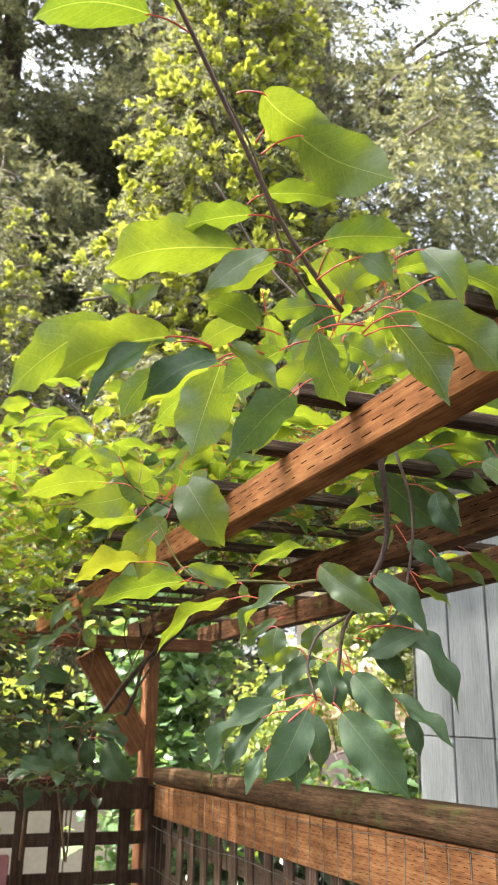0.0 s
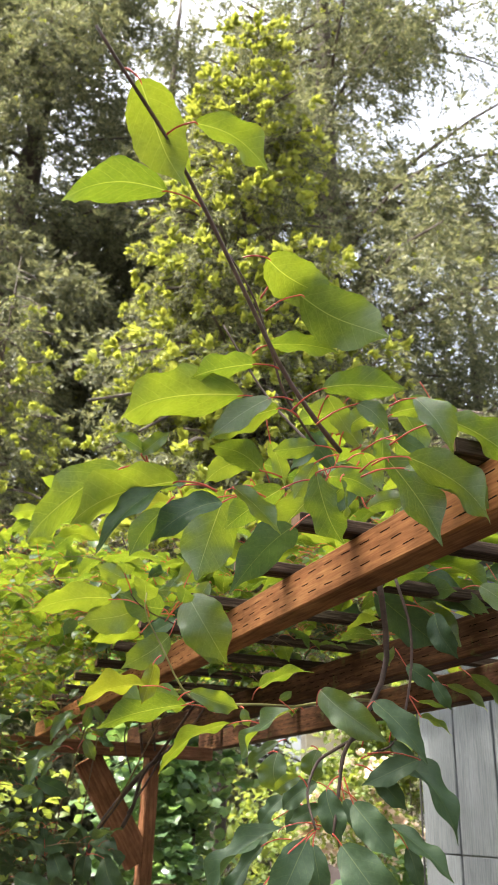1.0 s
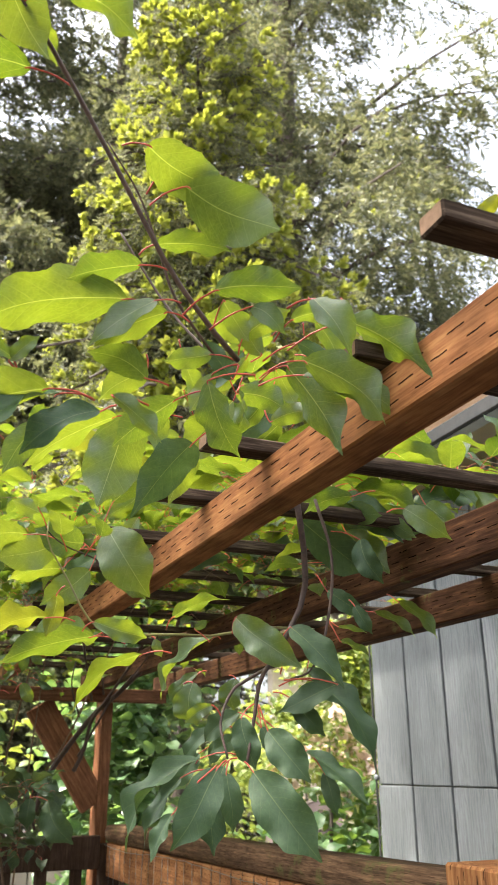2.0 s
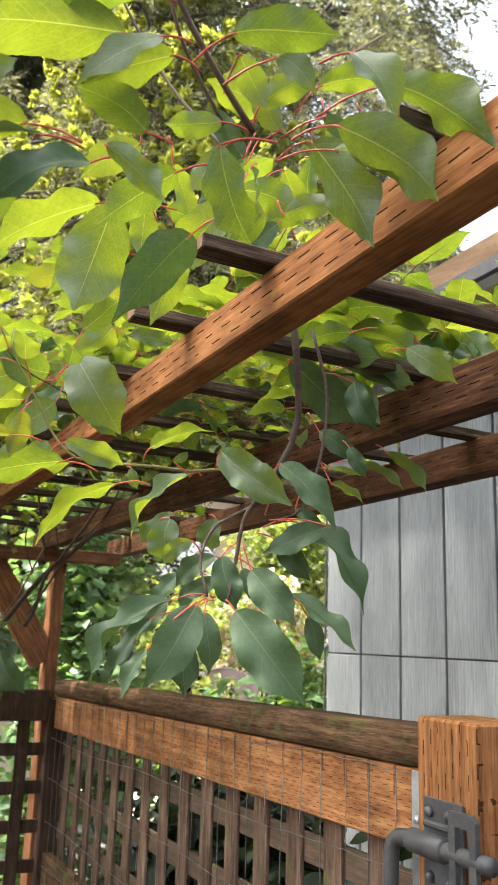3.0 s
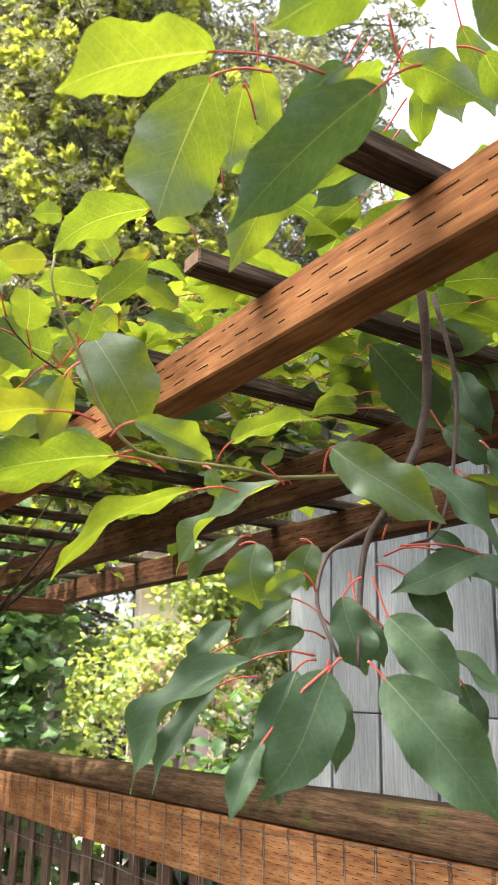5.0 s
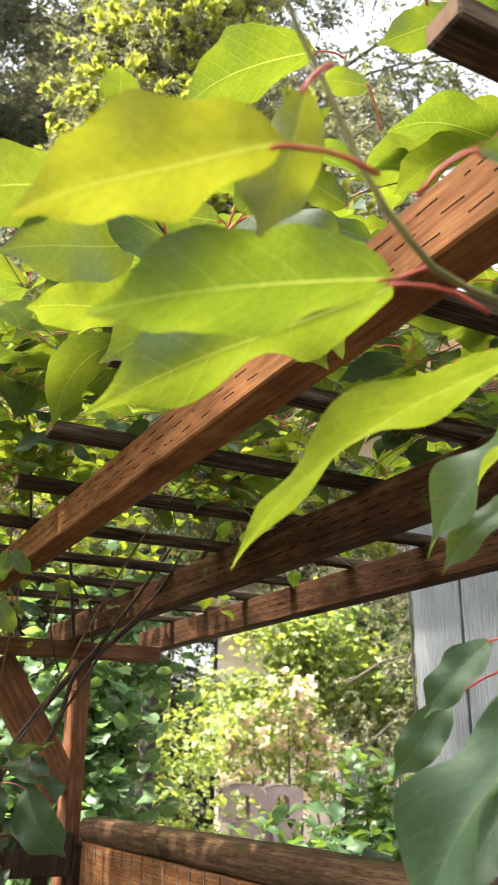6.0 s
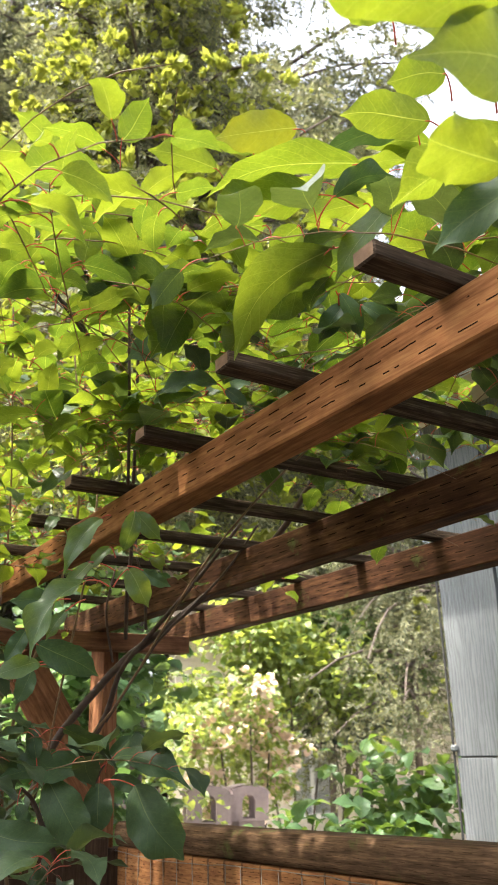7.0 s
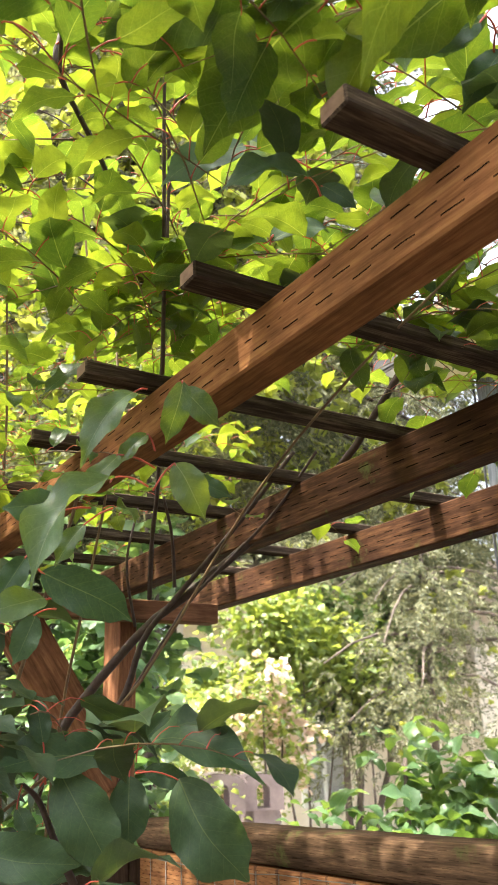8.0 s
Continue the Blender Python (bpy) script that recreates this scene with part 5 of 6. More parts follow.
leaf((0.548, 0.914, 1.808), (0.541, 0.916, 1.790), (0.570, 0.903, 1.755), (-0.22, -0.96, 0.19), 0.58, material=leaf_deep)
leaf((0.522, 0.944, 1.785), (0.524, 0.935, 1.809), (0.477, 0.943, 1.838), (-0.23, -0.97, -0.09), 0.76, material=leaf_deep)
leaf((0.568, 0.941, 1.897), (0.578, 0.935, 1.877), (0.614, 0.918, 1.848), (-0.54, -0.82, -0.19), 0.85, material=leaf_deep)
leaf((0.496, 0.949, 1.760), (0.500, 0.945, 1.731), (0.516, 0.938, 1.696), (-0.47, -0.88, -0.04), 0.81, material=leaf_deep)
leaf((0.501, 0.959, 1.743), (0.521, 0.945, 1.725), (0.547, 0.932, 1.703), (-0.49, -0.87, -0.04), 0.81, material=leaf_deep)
leaf((0.716, 1.030, 1.901), (0.725, 1.020, 1.891), (0.762, 0.990, 1.840), (0.84, 0.11, 0.54), 0.58)
leaf((0.678, 1.066, 1.879), (0.702, 1.042, 1.879), (0.741, 1.007, 1.844), (0.75, 0.23, 0.61), 0.42)
leaf((0.652, 0.917, 1.973), (0.666, 0.902, 1.975), (0.703, 0.866, 1.932), (-0.75, -0.65, -0.10), 0.80)
leaf((0.638, 0.916, 1.998), (0.614, 0.928, 1.992), (0.564, 0.961, 1.975), (0.19, 0.65, 0.74), 0.76)
leaf((0.632, 1.017, 1.993), (0.629, 1.013, 1.995), (0.674, 0.957, 1.984), (0.68, 0.44, 0.59), 0.76)
leaf((0.625, 1.007, 1.970), (0.654, 0.986, 1.957), (0.673, 0.969, 1.899), (-0.72, -0.69, -0.03), 0.86, material=leaf_deep)
leaf((0.648, 1.030, 2.021), (0.663, 1.009, 2.031), (0.724, 0.953, 1.988), (0.64, 0.11, 0.76), 0.76)
leaf((0.679, 1.019, 1.998), (0.695, 1.001, 1.997), (0.732, 0.972, 1.964), (0.76, 0.52, 0.39), 0.76)
leaf((0.685, 1.039, 2.075), (0.697, 1.023, 2.079), (0.768, 0.982, 2.044), (0.52, 0.19, 0.83), 0.76)
leaf((0.662, 1.057, 1.940), (0.617, 1.080, 1.943), (0.575, 1.107, 1.936), (0.26, 0.62, 0.74), 0.76)
# leaves round the climbing stems by the fence corner
stem([(0.555, 2.647, 1.582), (0.588, 2.627, 1.686), (0.664, 2.502, 1.822), (0.704, 2.408, 1.872), (0.757, 2.266, 1.948), (0.769, 2.117, 1.990), (0.751, 1.953, 2.072)], 0.0085, 0.0045, bark)
stem([(0.638, 2.566, 1.684), (0.657, 2.535, 1.740), (0.661, 2.484, 1.811), (0.689, 2.416, 1.871), (0.716, 2.291, 1.949), (0.734, 2.168, 2.024)], 0.0060, 0.0030, bark)
stem([(0.626, 2.465, 1.720), (0.665, 2.406, 1.810), (0.684, 2.354, 1.861), (0.735, 2.232, 1.949), (0.742, 2.128, 2.013)], 0.0030, 0.0020, bark)
stem([(0.648, 2.438, 1.863), (0.611, 2.351, 1.936), (0.582, 2.272, 1.985), (0.539, 2.174, 2.079), (0.514, 2.113, 2.148), (0.485, 2.047, 2.228), (0.464, 1.999, 2.282), (0.435, 1.954, 2.314)], 0.0036, 0.0018, bark)
stem([(0.672, 2.402, 1.876), (0.649, 2.365, 1.942), (0.611, 2.315, 1.985)], 0.0030, 0.0020, bark)
stem([(0.612, 2.408, 1.817), (0.575, 2.356, 1.893), (0.581, 2.334, 1.969)], 0.0022, 0.0015, bark)
stem([(0.501, 2.119, 2.148), (0.441, 2.029, 2.138), (0.394, 1.967, 2.163), (0.328, 1.882, 2.171), (0.280, 1.818, 2.154), (0.264, 1.775, 2.159)], 0.0027, 0.0017, bark)
stem([(0.329, 1.885, 2.167), (0.304, 1.906, 2.198), (0.270, 1.917, 2.211)], 0.0010, 0.0005, bark)
stem([(0.393, 1.965, 2.168), (0.341, 1.980, 2.206), (0.277, 2.005, 2.244)], 0.0011, 0.0005, bark)
stem([(0.408, 2.073, 1.546), (0.388, 2.063, 1.578), (0.370, 2.062, 1.615), (0.351, 2.049, 1.630)], 0.0040, 0.0020, bark)
stem([(0.468, 2.104, 1.568), (0.454, 2.093, 1.609), (0.452, 2.063, 1.641), (0.455, 2.051, 1.653)], 0.0030, 0.0015, bark)
leaf((0.360, 1.815, 1.827), (0.369, 1.800, 1.844), (0.393, 1.800, 1.805), (-0.45, -0.85, -0.28), 1.12)
leaf((0.367, 1.816, 1.875), (0.373, 1.794, 1.906), (0.369, 1.815, 1.863), (-0.42, -0.83, -0.37), 0.84)
leaf((0.375, 1.833, 1.882), (0.381, 1.813, 1.908), (0.407, 1.801, 1.878), (-0.61, -0.77, -0.22), 1.03)
leaf((0.353, 1.811, 1.902), (0.343, 1.812, 1.898), (0.303, 1.809, 1.836), (-0.48, -0.80, 0.35), 0.58)
leaf((0.365, 1.823, 1.860), (0.357, 1.818, 1.870), (0.337, 1.826, 1.845), (-0.56, -0.80, 0.22), 0.76)
leaf((0.363, 1.818, 1.845), (0.337, 1.823, 1.853), (0.308, 1.824, 1.818), (-0.53, -0.74, 0.41), 0.76)
leaf((0.349, 1.799, 1.824), (0.326, 1.803, 1.829), (0.270, 1.801, 1.750), (-0.65, -0.59, 0.48), 0.58)
leaf((0.322, 1.835, 1.815), (0.303, 1.838, 1.812), (0.262, 1.841, 1.810), (-0.04, -0.97, -0.26), 1.10, material=leaf_deep)
leaf((0.290, 1.855, 1.777), (0.294, 1.851, 1.771), (0.364, 1.851, 1.739), (-0.13, -0.95, -0.28), 0.82, material=leaf_deep)
leaf((0.310, 1.853, 1.754), (0.299, 1.853, 1.753), (0.249, 1.839, 1.737), (0.08, -0.84, 0.53), 0.76)
leaf((0.336, 1.829, 1.815), (0.318, 1.835, 1.803), (0.299, 1.839, 1.773), (-0.50, -0.83, 0.24), 0.76)
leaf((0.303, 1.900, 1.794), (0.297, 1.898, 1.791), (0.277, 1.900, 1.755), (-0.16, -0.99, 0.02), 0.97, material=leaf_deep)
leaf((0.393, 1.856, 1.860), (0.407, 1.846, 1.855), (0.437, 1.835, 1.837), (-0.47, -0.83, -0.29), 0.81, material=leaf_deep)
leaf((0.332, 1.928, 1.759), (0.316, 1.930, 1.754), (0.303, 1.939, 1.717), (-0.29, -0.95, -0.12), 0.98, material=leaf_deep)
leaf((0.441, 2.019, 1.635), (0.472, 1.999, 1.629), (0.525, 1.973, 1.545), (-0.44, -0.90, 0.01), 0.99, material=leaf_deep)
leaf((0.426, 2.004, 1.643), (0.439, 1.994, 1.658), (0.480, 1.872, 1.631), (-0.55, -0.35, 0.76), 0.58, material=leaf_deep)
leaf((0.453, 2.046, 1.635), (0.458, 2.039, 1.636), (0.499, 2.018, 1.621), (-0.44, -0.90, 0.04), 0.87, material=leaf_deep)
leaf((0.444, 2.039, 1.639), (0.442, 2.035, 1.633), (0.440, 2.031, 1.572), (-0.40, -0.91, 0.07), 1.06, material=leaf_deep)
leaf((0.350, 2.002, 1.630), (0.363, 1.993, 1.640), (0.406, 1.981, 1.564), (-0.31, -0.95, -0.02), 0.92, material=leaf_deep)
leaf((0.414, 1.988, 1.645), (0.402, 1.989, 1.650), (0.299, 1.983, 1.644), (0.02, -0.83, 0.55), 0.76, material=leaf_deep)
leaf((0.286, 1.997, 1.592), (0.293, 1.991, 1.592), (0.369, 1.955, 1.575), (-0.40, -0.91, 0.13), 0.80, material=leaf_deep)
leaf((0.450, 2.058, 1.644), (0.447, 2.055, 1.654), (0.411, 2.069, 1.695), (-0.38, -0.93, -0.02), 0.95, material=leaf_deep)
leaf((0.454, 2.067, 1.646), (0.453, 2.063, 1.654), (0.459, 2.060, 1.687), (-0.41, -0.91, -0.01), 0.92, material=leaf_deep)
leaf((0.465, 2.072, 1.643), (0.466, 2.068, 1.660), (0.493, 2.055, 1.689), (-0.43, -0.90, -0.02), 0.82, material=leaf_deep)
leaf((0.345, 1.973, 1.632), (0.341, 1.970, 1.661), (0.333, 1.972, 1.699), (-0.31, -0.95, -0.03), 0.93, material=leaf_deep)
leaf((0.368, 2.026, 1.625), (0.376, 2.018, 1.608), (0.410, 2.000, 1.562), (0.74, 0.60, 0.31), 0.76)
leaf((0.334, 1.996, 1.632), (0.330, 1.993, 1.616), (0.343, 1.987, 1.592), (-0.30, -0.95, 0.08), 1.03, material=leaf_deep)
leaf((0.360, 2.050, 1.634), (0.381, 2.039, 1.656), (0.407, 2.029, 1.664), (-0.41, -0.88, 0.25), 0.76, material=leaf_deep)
# the sunlit crest above the slats
leaf((0.306, 1.724, 2.244), (0.289, 1.719, 2.252), (0.192, 1.711, 2.218), (-0.33, 0.40, 0.85), 0.86)
leaf((0.343, 1.693, 2.230), (0.343, 1.700, 2.215), (0.238, 1.706, 2.209), (-0.04, 0.20, 0.98), 0.66)
leaf((0.271, 1.771, 2.266), (0.255, 1.774, 2.262), (0.208, 1.796, 2.215), (0.02, 0.91, 0.42), 0.99)
leaf((0.310, 1.783, 2.250), (0.295, 1.780, 2.253), (0.244, 1.799, 2.198), (0.00, 0.95, 0.32), 0.94)
leaf((0.258, 1.745, 2.154), (0.268, 1.725, 2.171), (0.315, 1.694, 2.171), (-0.54, -0.84, 0.04), 0.86)
leaf((0.400, 1.469, 2.051), (0.396, 1.468, 2.049), (0.356, 1.567, 1.988), (-0.11, 0.49, 0.86), 0.86)
leaf((0.461, 1.576, 2.278), (0.451, 1.576, 2.278), (0.380, 1.630, 2.272), (0.42, 0.63, 0.65), 0.94, material=leaf_yellow)
leaf((0.348, 1.808, 2.346), (0.339, 1.785, 2.370), (0.354, 1.741, 2.409), (0.29, 0.69, 0.67), 1.27)
leaf((0.339, 1.791, 2.339), (0.319, 1.786, 2.347), (0.239, 1.783, 2.349), (0.02, 0.12, 0.99), 0.86)
leaf((0.296, 1.831, 2.341), (0.274, 1.821, 2.356), (0.214, 1.815, 2.380), (0.20, 0.74, 0.65), 1.01)
leaf((0.428, 1.780, 2.381), (0.422, 1.769, 2.391), (0.402, 1.755, 2.415), (0.35, 0.67, 0.66), 1.37)
leaf((0.334, 1.672, 2.161), (0.326, 1.673, 2.159), (0.347, 1.664, 2.157), (-0.35, -0.75, -0.56), 0.96)
leaf((0.409, 1.436, 2.111), (0.405, 1.431, 2.112), (0.320, 1.537, 2.129), (0.14, -0.05, 0.99), 0.66)
leaf((0.417, 1.453, 2.087), (0.387, 1.463, 2.096), (0.326, 1.558, 2.101), (0.18, 0.07, 0.98), 0.86)
leaf((0.485, 1.409, 2.160), (0.469, 1.410, 2.168), (0.395, 1.445, 2.168), (0.32, 0.66, 0.68), 0.97)
leaf((0.506, 1.461, 2.175), (0.488, 1.446, 2.198), (0.420, 1.508, 2.184), (-0.01, 0.21, 0.98), 0.76, material=leaf_deep)
leaf((0.480, 1.357, 2.096), (0.470, 1.346, 2.108), (0.425, 1.418, 2.075), (0.55, 0.61, 0.57), 0.93)
leaf((0.436, 1.414, 2.091), (0.430, 1.421, 2.084), (0.403, 1.480, 2.027), (-0.91, -0.42, -0.01), 0.66)
leaf((0.512, 1.420, 2.218), (0.496, 1.409, 2.233), (0.453, 1.442, 2.229), (0.40, 0.61, 0.68), 1.24)
leaf((0.479, 1.350, 2.134), (0.453, 1.328, 2.166), (0.409, 1.320, 2.205), (0.56, 0.42, 0.71), 1.40)
leaf((0.424, 1.397, 2.218), (0.405, 1.381, 2.237), (0.374, 1.408, 2.239), (0.47, 0.49, 0.74), 1.27)
leaf((0.469, 1.352, 2.062), (0.465, 1.349, 2.063), (0.454, 1.383, 2.026), (-0.61, -0.66, -0.44), 0.99)
leaf((0.486, 1.715, 2.337), (0.477, 1.702, 2.350), (0.423, 1.723, 2.363), (0.33, 0.32, 0.89), 0.86)
leaf((0.455, 1.731, 2.310), (0.438, 1.723, 2.323), (0.358, 1.749, 2.340), (0.30, 0.36, 0.88), 0.86)
leaf((0.426, 1.628, 2.152), (0.419, 1.623, 2.157), (0.369, 1.658, 2.151), (0.35, 0.64, 0.69), 0.86)
leaf((0.426, 1.600, 2.097), (0.429, 1.584, 2.108), (0.396, 1.615, 2.096), (0.47, 0.71, 0.53), 0.94)
leaf((0.441, 1.530, 2.151), (0.444, 1.546, 2.123), (0.406, 1.579, 2.099), (0.38, 0.79, 0.48), 0.94)
leaf((0.471, 1.495, 2.127), (0.462, 1.491, 2.133), (0.412, 1.529, 2.120), (0.12, 0.45, 0.88), 0.66)
leaf((0.480, 1.485, 2.093), (0.476, 1.455, 2.121), (0.439, 1.470, 2.141), (0.55, 0.58, 0.60), 0.85, material=leaf_deep)
leaf((0.482, 1.758, 2.106), (0.424, 1.776, 2.122), (0.367, 1.821, 2.091), (-0.62, -0.79, 0.01), 0.76, material=leaf_deep)
leaf((0.223, 1.763, 2.178), (0.214, 1.761, 2.177), (0.152, 1.750, 2.159), (-0.31, 0.70, 0.65), 0.86)
leaf((0.242, 1.777, 2.149), (0.223, 1.776, 2.150), (0.177, 1.788, 2.109), (-0.16, 0.89, 0.43), 0.86)
leaf((0.240, 1.818, 2.179), (0.205, 1.765, 2.259), (0.166, 1.789, 2.238), (0.16, 0.78, 0.60), 1.02)
leaf((0.232, 1.774, 2.276), (0.216, 1.765, 2.286), (0.157, 1.766, 2.269), (-0.15, 0.81, 0.57), 1.01)
leaf((0.479, 1.562, 2.077), (0.468, 1.559, 2.083), (0.447, 1.598, 2.074), (0.56, 0.45, 0.69), 0.82, material=leaf_deep)
leaf((0.454, 1.613, 2.120), (0.446, 1.609, 2.122), (0.438, 1.644, 2.104), (0.50, 0.50, 0.71), 0.91)
leaf((0.521, 1.845, 2.150), (0.511, 1.845, 2.150), (0.469, 1.840, 2.201), (-0.29, -0.90, -0.33), 0.86)
leaf((0.558, 1.932, 2.133), (0.546, 1.925, 2.146), (0.474, 1.948, 2.138), (-0.31, -0.95, -0.01), 0.86)
leaf((0.558, 1.932, 2.133), (0.552, 1.923, 2.144), (0.581, 1.876, 2.157), (-0.83, -0.55, -0.12), 0.66)
leaf((0.445, 1.961, 2.308), (0.455, 1.939, 2.318), (0.483, 1.915, 2.327), (0.36, 0.64, 0.68), 1.00)
leaf((0.263, 1.784, 2.156), (0.289, 1.758, 2.167), (0.336, 1.713, 2.161), (0.30, 0.18, 0.94), 0.86)
leaf((0.275, 1.805, 2.146), (0.247, 1.790, 2.163), (0.206, 1.770, 2.150), (-0.48, 0.55, 0.69), 0.93)
leaf((0.332, 1.635, 2.125), (0.321, 1.637, 2.123), (0.266, 1.672, 2.087), (0.11, 0.79, 0.60), 0.86)
leaf((0.374, 1.551, 2.044), (0.375, 1.549, 2.037), (0.382, 1.616, 2.007), (0.11, 0.40, 0.91), 0.86)
leaf((0.352, 1.543, 2.036), (0.378, 1.512, 2.047), (0.396, 1.464, 2.053), (0.06, 0.15, 0.99), 0.86)
leaf((0.422, 1.533, 2.096), (0.408, 1.525, 2.111), (0.406, 1.570, 2.093), (0.19, 0.37, 0.91), 0.86)
leaf((0.410, 1.573, 2.128), (0.401, 1.568, 2.135), (0.359, 1.617, 2.124), (0.19, 0.37, 0.91), 0.86)
leaf((0.383, 1.468, 2.067), (0.385, 1.447, 2.082), (0.408, 1.397, 2.079), (0.35, 0.09, 0.93), 0.76, material=leaf_deep)
leaf((0.413, 1.669, 1.999), (0.402, 1.666, 2.008), (0.346, 1.691, 1.994), (-0.44, -0.88, 0.19), 0.58, material=leaf_deep)
leaf((0.423, 1.663, 1.999), (0.410, 1.664, 2.003), (0.428, 1.651, 1.983), (-0.72, -0.67, -0.19), 0.83, material=leaf_deep)
leaf((0.347, 1.739, 2.236), (0.339, 1.736, 2.238), (0.268, 1.760, 2.242), (0.29, 0.75, 0.59), 0.89)
leaf((0.347, 1.739, 2.236), (0.341, 1.727, 2.248), (0.377, 1.687, 2.274), (-0.00, 0.54, 0.84), 0.86)
leaf((0.258, 1.782, 2.223), (0.255, 1.776, 2.226), (0.202, 1.764, 2.228), (-0.14, 0.76, 0.64), 0.98)
leaf((0.306, 1.767, 2.186), (0.298, 1.764, 2.189), (0.232, 1.758, 2.192), (0.00, 0.45, 0.89), 0.86)
leaf((0.487, 1.572, 2.074), (0.482, 1.564, 2.082), (0.516, 1.576, 2.046), (-0.08, -0.93, -0.37), 0.76, material=leaf_deep)
leaf((0.507, 1.563, 2.063), (0.502, 1.556, 2.071), (0.550, 1.547, 2.042), (-0.26, -0.95, -0.16), 0.76, material=leaf_deep)
leaf((0.617, 1.050, 2.042), (0.633, 1.028, 2.050), (0.678, 0.921, 2.030), (0.54, 0.07, 0.84), 0.86)
leaf((0.617, 0.973, 2.083), (0.636, 0.954, 2.080), (0.645, 0.881, 2.070), (0.58, -0.03, 0.81), 0.86)
leaf((0.609, 1.102, 2.034), (0.618, 1.094, 2.030), (0.655, 0.979, 2.000), (0.50, -0.07, 0.86), 0.86)
leaf((0.647, 1.093, 2.040), (0.660, 1.084, 2.030), (0.729, 1.002, 1.970), (-0.62, -0.73, 0.29), 0.76, material=leaf_deep)
leaf((0.600, 1.045, 1.986), (0.599, 1.039, 1.990), (0.713, 1.059, 1.930), (-0.19, -0.76, -0.62), 0.82, material=leaf_deep)
leaf((0.696, 1.097, 2.026), (0.705, 1.082, 2.030), (0.720, 0.990, 2.020), (0.47, -0.02, 0.88), 0.66)
leaf((0.554, 1.303, 2.034), (0.566, 1.295, 2.030), (0.625, 1.220, 2.000), (0.49, 0.04, 0.87), 0.66)
leaf((0.600, 1.159, 2.033), (0.604, 1.153, 2.030), (0.661, 1.112, 2.020), (0.37, 0.29, 0.89), 0.86)
leaf((0.657, 1.215, 2.028), (0.657, 1.209, 2.030), (0.596, 1.231, 2.020), (0.07, 0.58, 0.81), 0.66)
leaf((0.906, 1.057, 2.061), (0.899, 1.060, 2.060), (0.764, 1.033, 2.030), (0.07, -0.89, 0.45), 0.58, material=leaf_deep)
leaf((0.659, 1.110, 2.091), (0.661, 1.097, 2.100), (0.669, 0.986, 2.080), (0.41, -0.13, 0.90), 0.66)
leaf((0.672, 1.085, 2.057), (0.688, 1.065, 2.060), (0.715, 1.005, 2.050), (0.48, 0.07, 0.88), 0.66, material=leaf_yellow)
leaf((0.598, 1.311, 2.008), (0.605, 1.307, 2.000), (0.545, 1.329, 1.980), (-0.05, 0.59, 0.81), 0.76, material=leaf_deep)
leaf((0.644, 1.259, 1.994), (0.647, 1.251, 2.000), (0.667, 1.167, 1.980), (0.50, -0.08, 0.86), 0.58, material=leaf_deep)
leaf((0.654, 1.021, 2.078), (0.680, 0.999, 2.070), (0.794, 0.986, 2.050), (0.19, 0.23, 0.95), 0.66)
leaf((0.597, 1.022, 2.057), (0.583, 1.031, 2.050), (0.574, 1.080, 2.030), (0.01, 0.38, 0.93), 0.86)
leaf((0.548, 1.228, 2.037), (0.554, 1.224, 2.030), (0.502, 1.250, 2.020), (0.14, 0.59, 0.80), 0.66)
leaf((0.505, 0.960, 2.098), (0.510, 0.950, 2.100), (0.537, 0.903, 2.100), (0.69, 0.40, 0.60), 0.92)
leaf((0.470, 0.904, 2.075), (0.462, 0.899, 2.080), (0.452, 0.907, 2.050), (0.31, 0.94, 0.16), 0.90)
stem([(0.421, 1.234, 1.961), (0.385, 1.211, 1.953), (0.354, 1.188, 1.956), (0.329, 1.173, 1.959), (0.307, 1.159, 1.966), (0.292, 1.150, 1.976)], 0.0013, 0.0007, bark)
leaf((0.306, 1.158, 1.966), (0.273, 1.169, 1.971), (0.171, 1.212, 1.956), (0.12, 0.57, 0.82), 0.86)
leaf((0.324, 1.167, 1.953), (0.312, 1.151, 1.969), (0.298, 1.109, 1.989), (0.40, 0.28, 0.88), 1.40)
leaf((0.331, 1.204, 1.964), (0.308, 1.193, 1.986), (0.278, 1.178, 2.002), (0.20, 0.52, 0.83), 1.21)
leaf((0.351, 1.184, 1.953), (0.362, 1.146, 1.971), (0.357, 1.113, 1.985), (0.53, 0.27, 0.80), 1.40)
leaf((0.372, 1.213, 1.970), (0.339, 1.233, 1.969), (0.313, 1.311, 1.960), (-0.02, 0.10, 0.99), 0.86)
leaf((0.403, 1.232, 1.971), (0.384, 1.243, 1.971), (0.356, 1.322, 1.948), (-0.92, -0.37, -0.13), 0.58, material=leaf_deep)
leaf((0.294, 1.153, 1.978), (0.278, 1.133, 1.997), (0.272, 1.106, 2.005), (0.35, 0.20, 0.91), 1.40)
leaf((0.396, 1.235, 1.975), (0.377, 1.213, 2.008), (0.364, 1.224, 2.007), (0.50, 0.59, 0.63), 1.00)
stem([(0.394, 1.507, 2.059), (0.382, 1.539, 2.056), (0.363, 1.592, 2.068), (0.319, 1.604, 2.071)], 0.0016, 0.0009, green_stem)
leaf((0.363, 1.592, 2.068), (0.319, 1.604, 2.071), (0.266, 1.699, 2.091), (0.25, 0.60, 0.76), 0.95, shape=4)
leaf((0.363, 1.592, 2.068), (0.363, 1.588, 2.065), (0.362, 1.733, 2.067), (0.10, 0.10, 0.98), 0.95, shape=0)
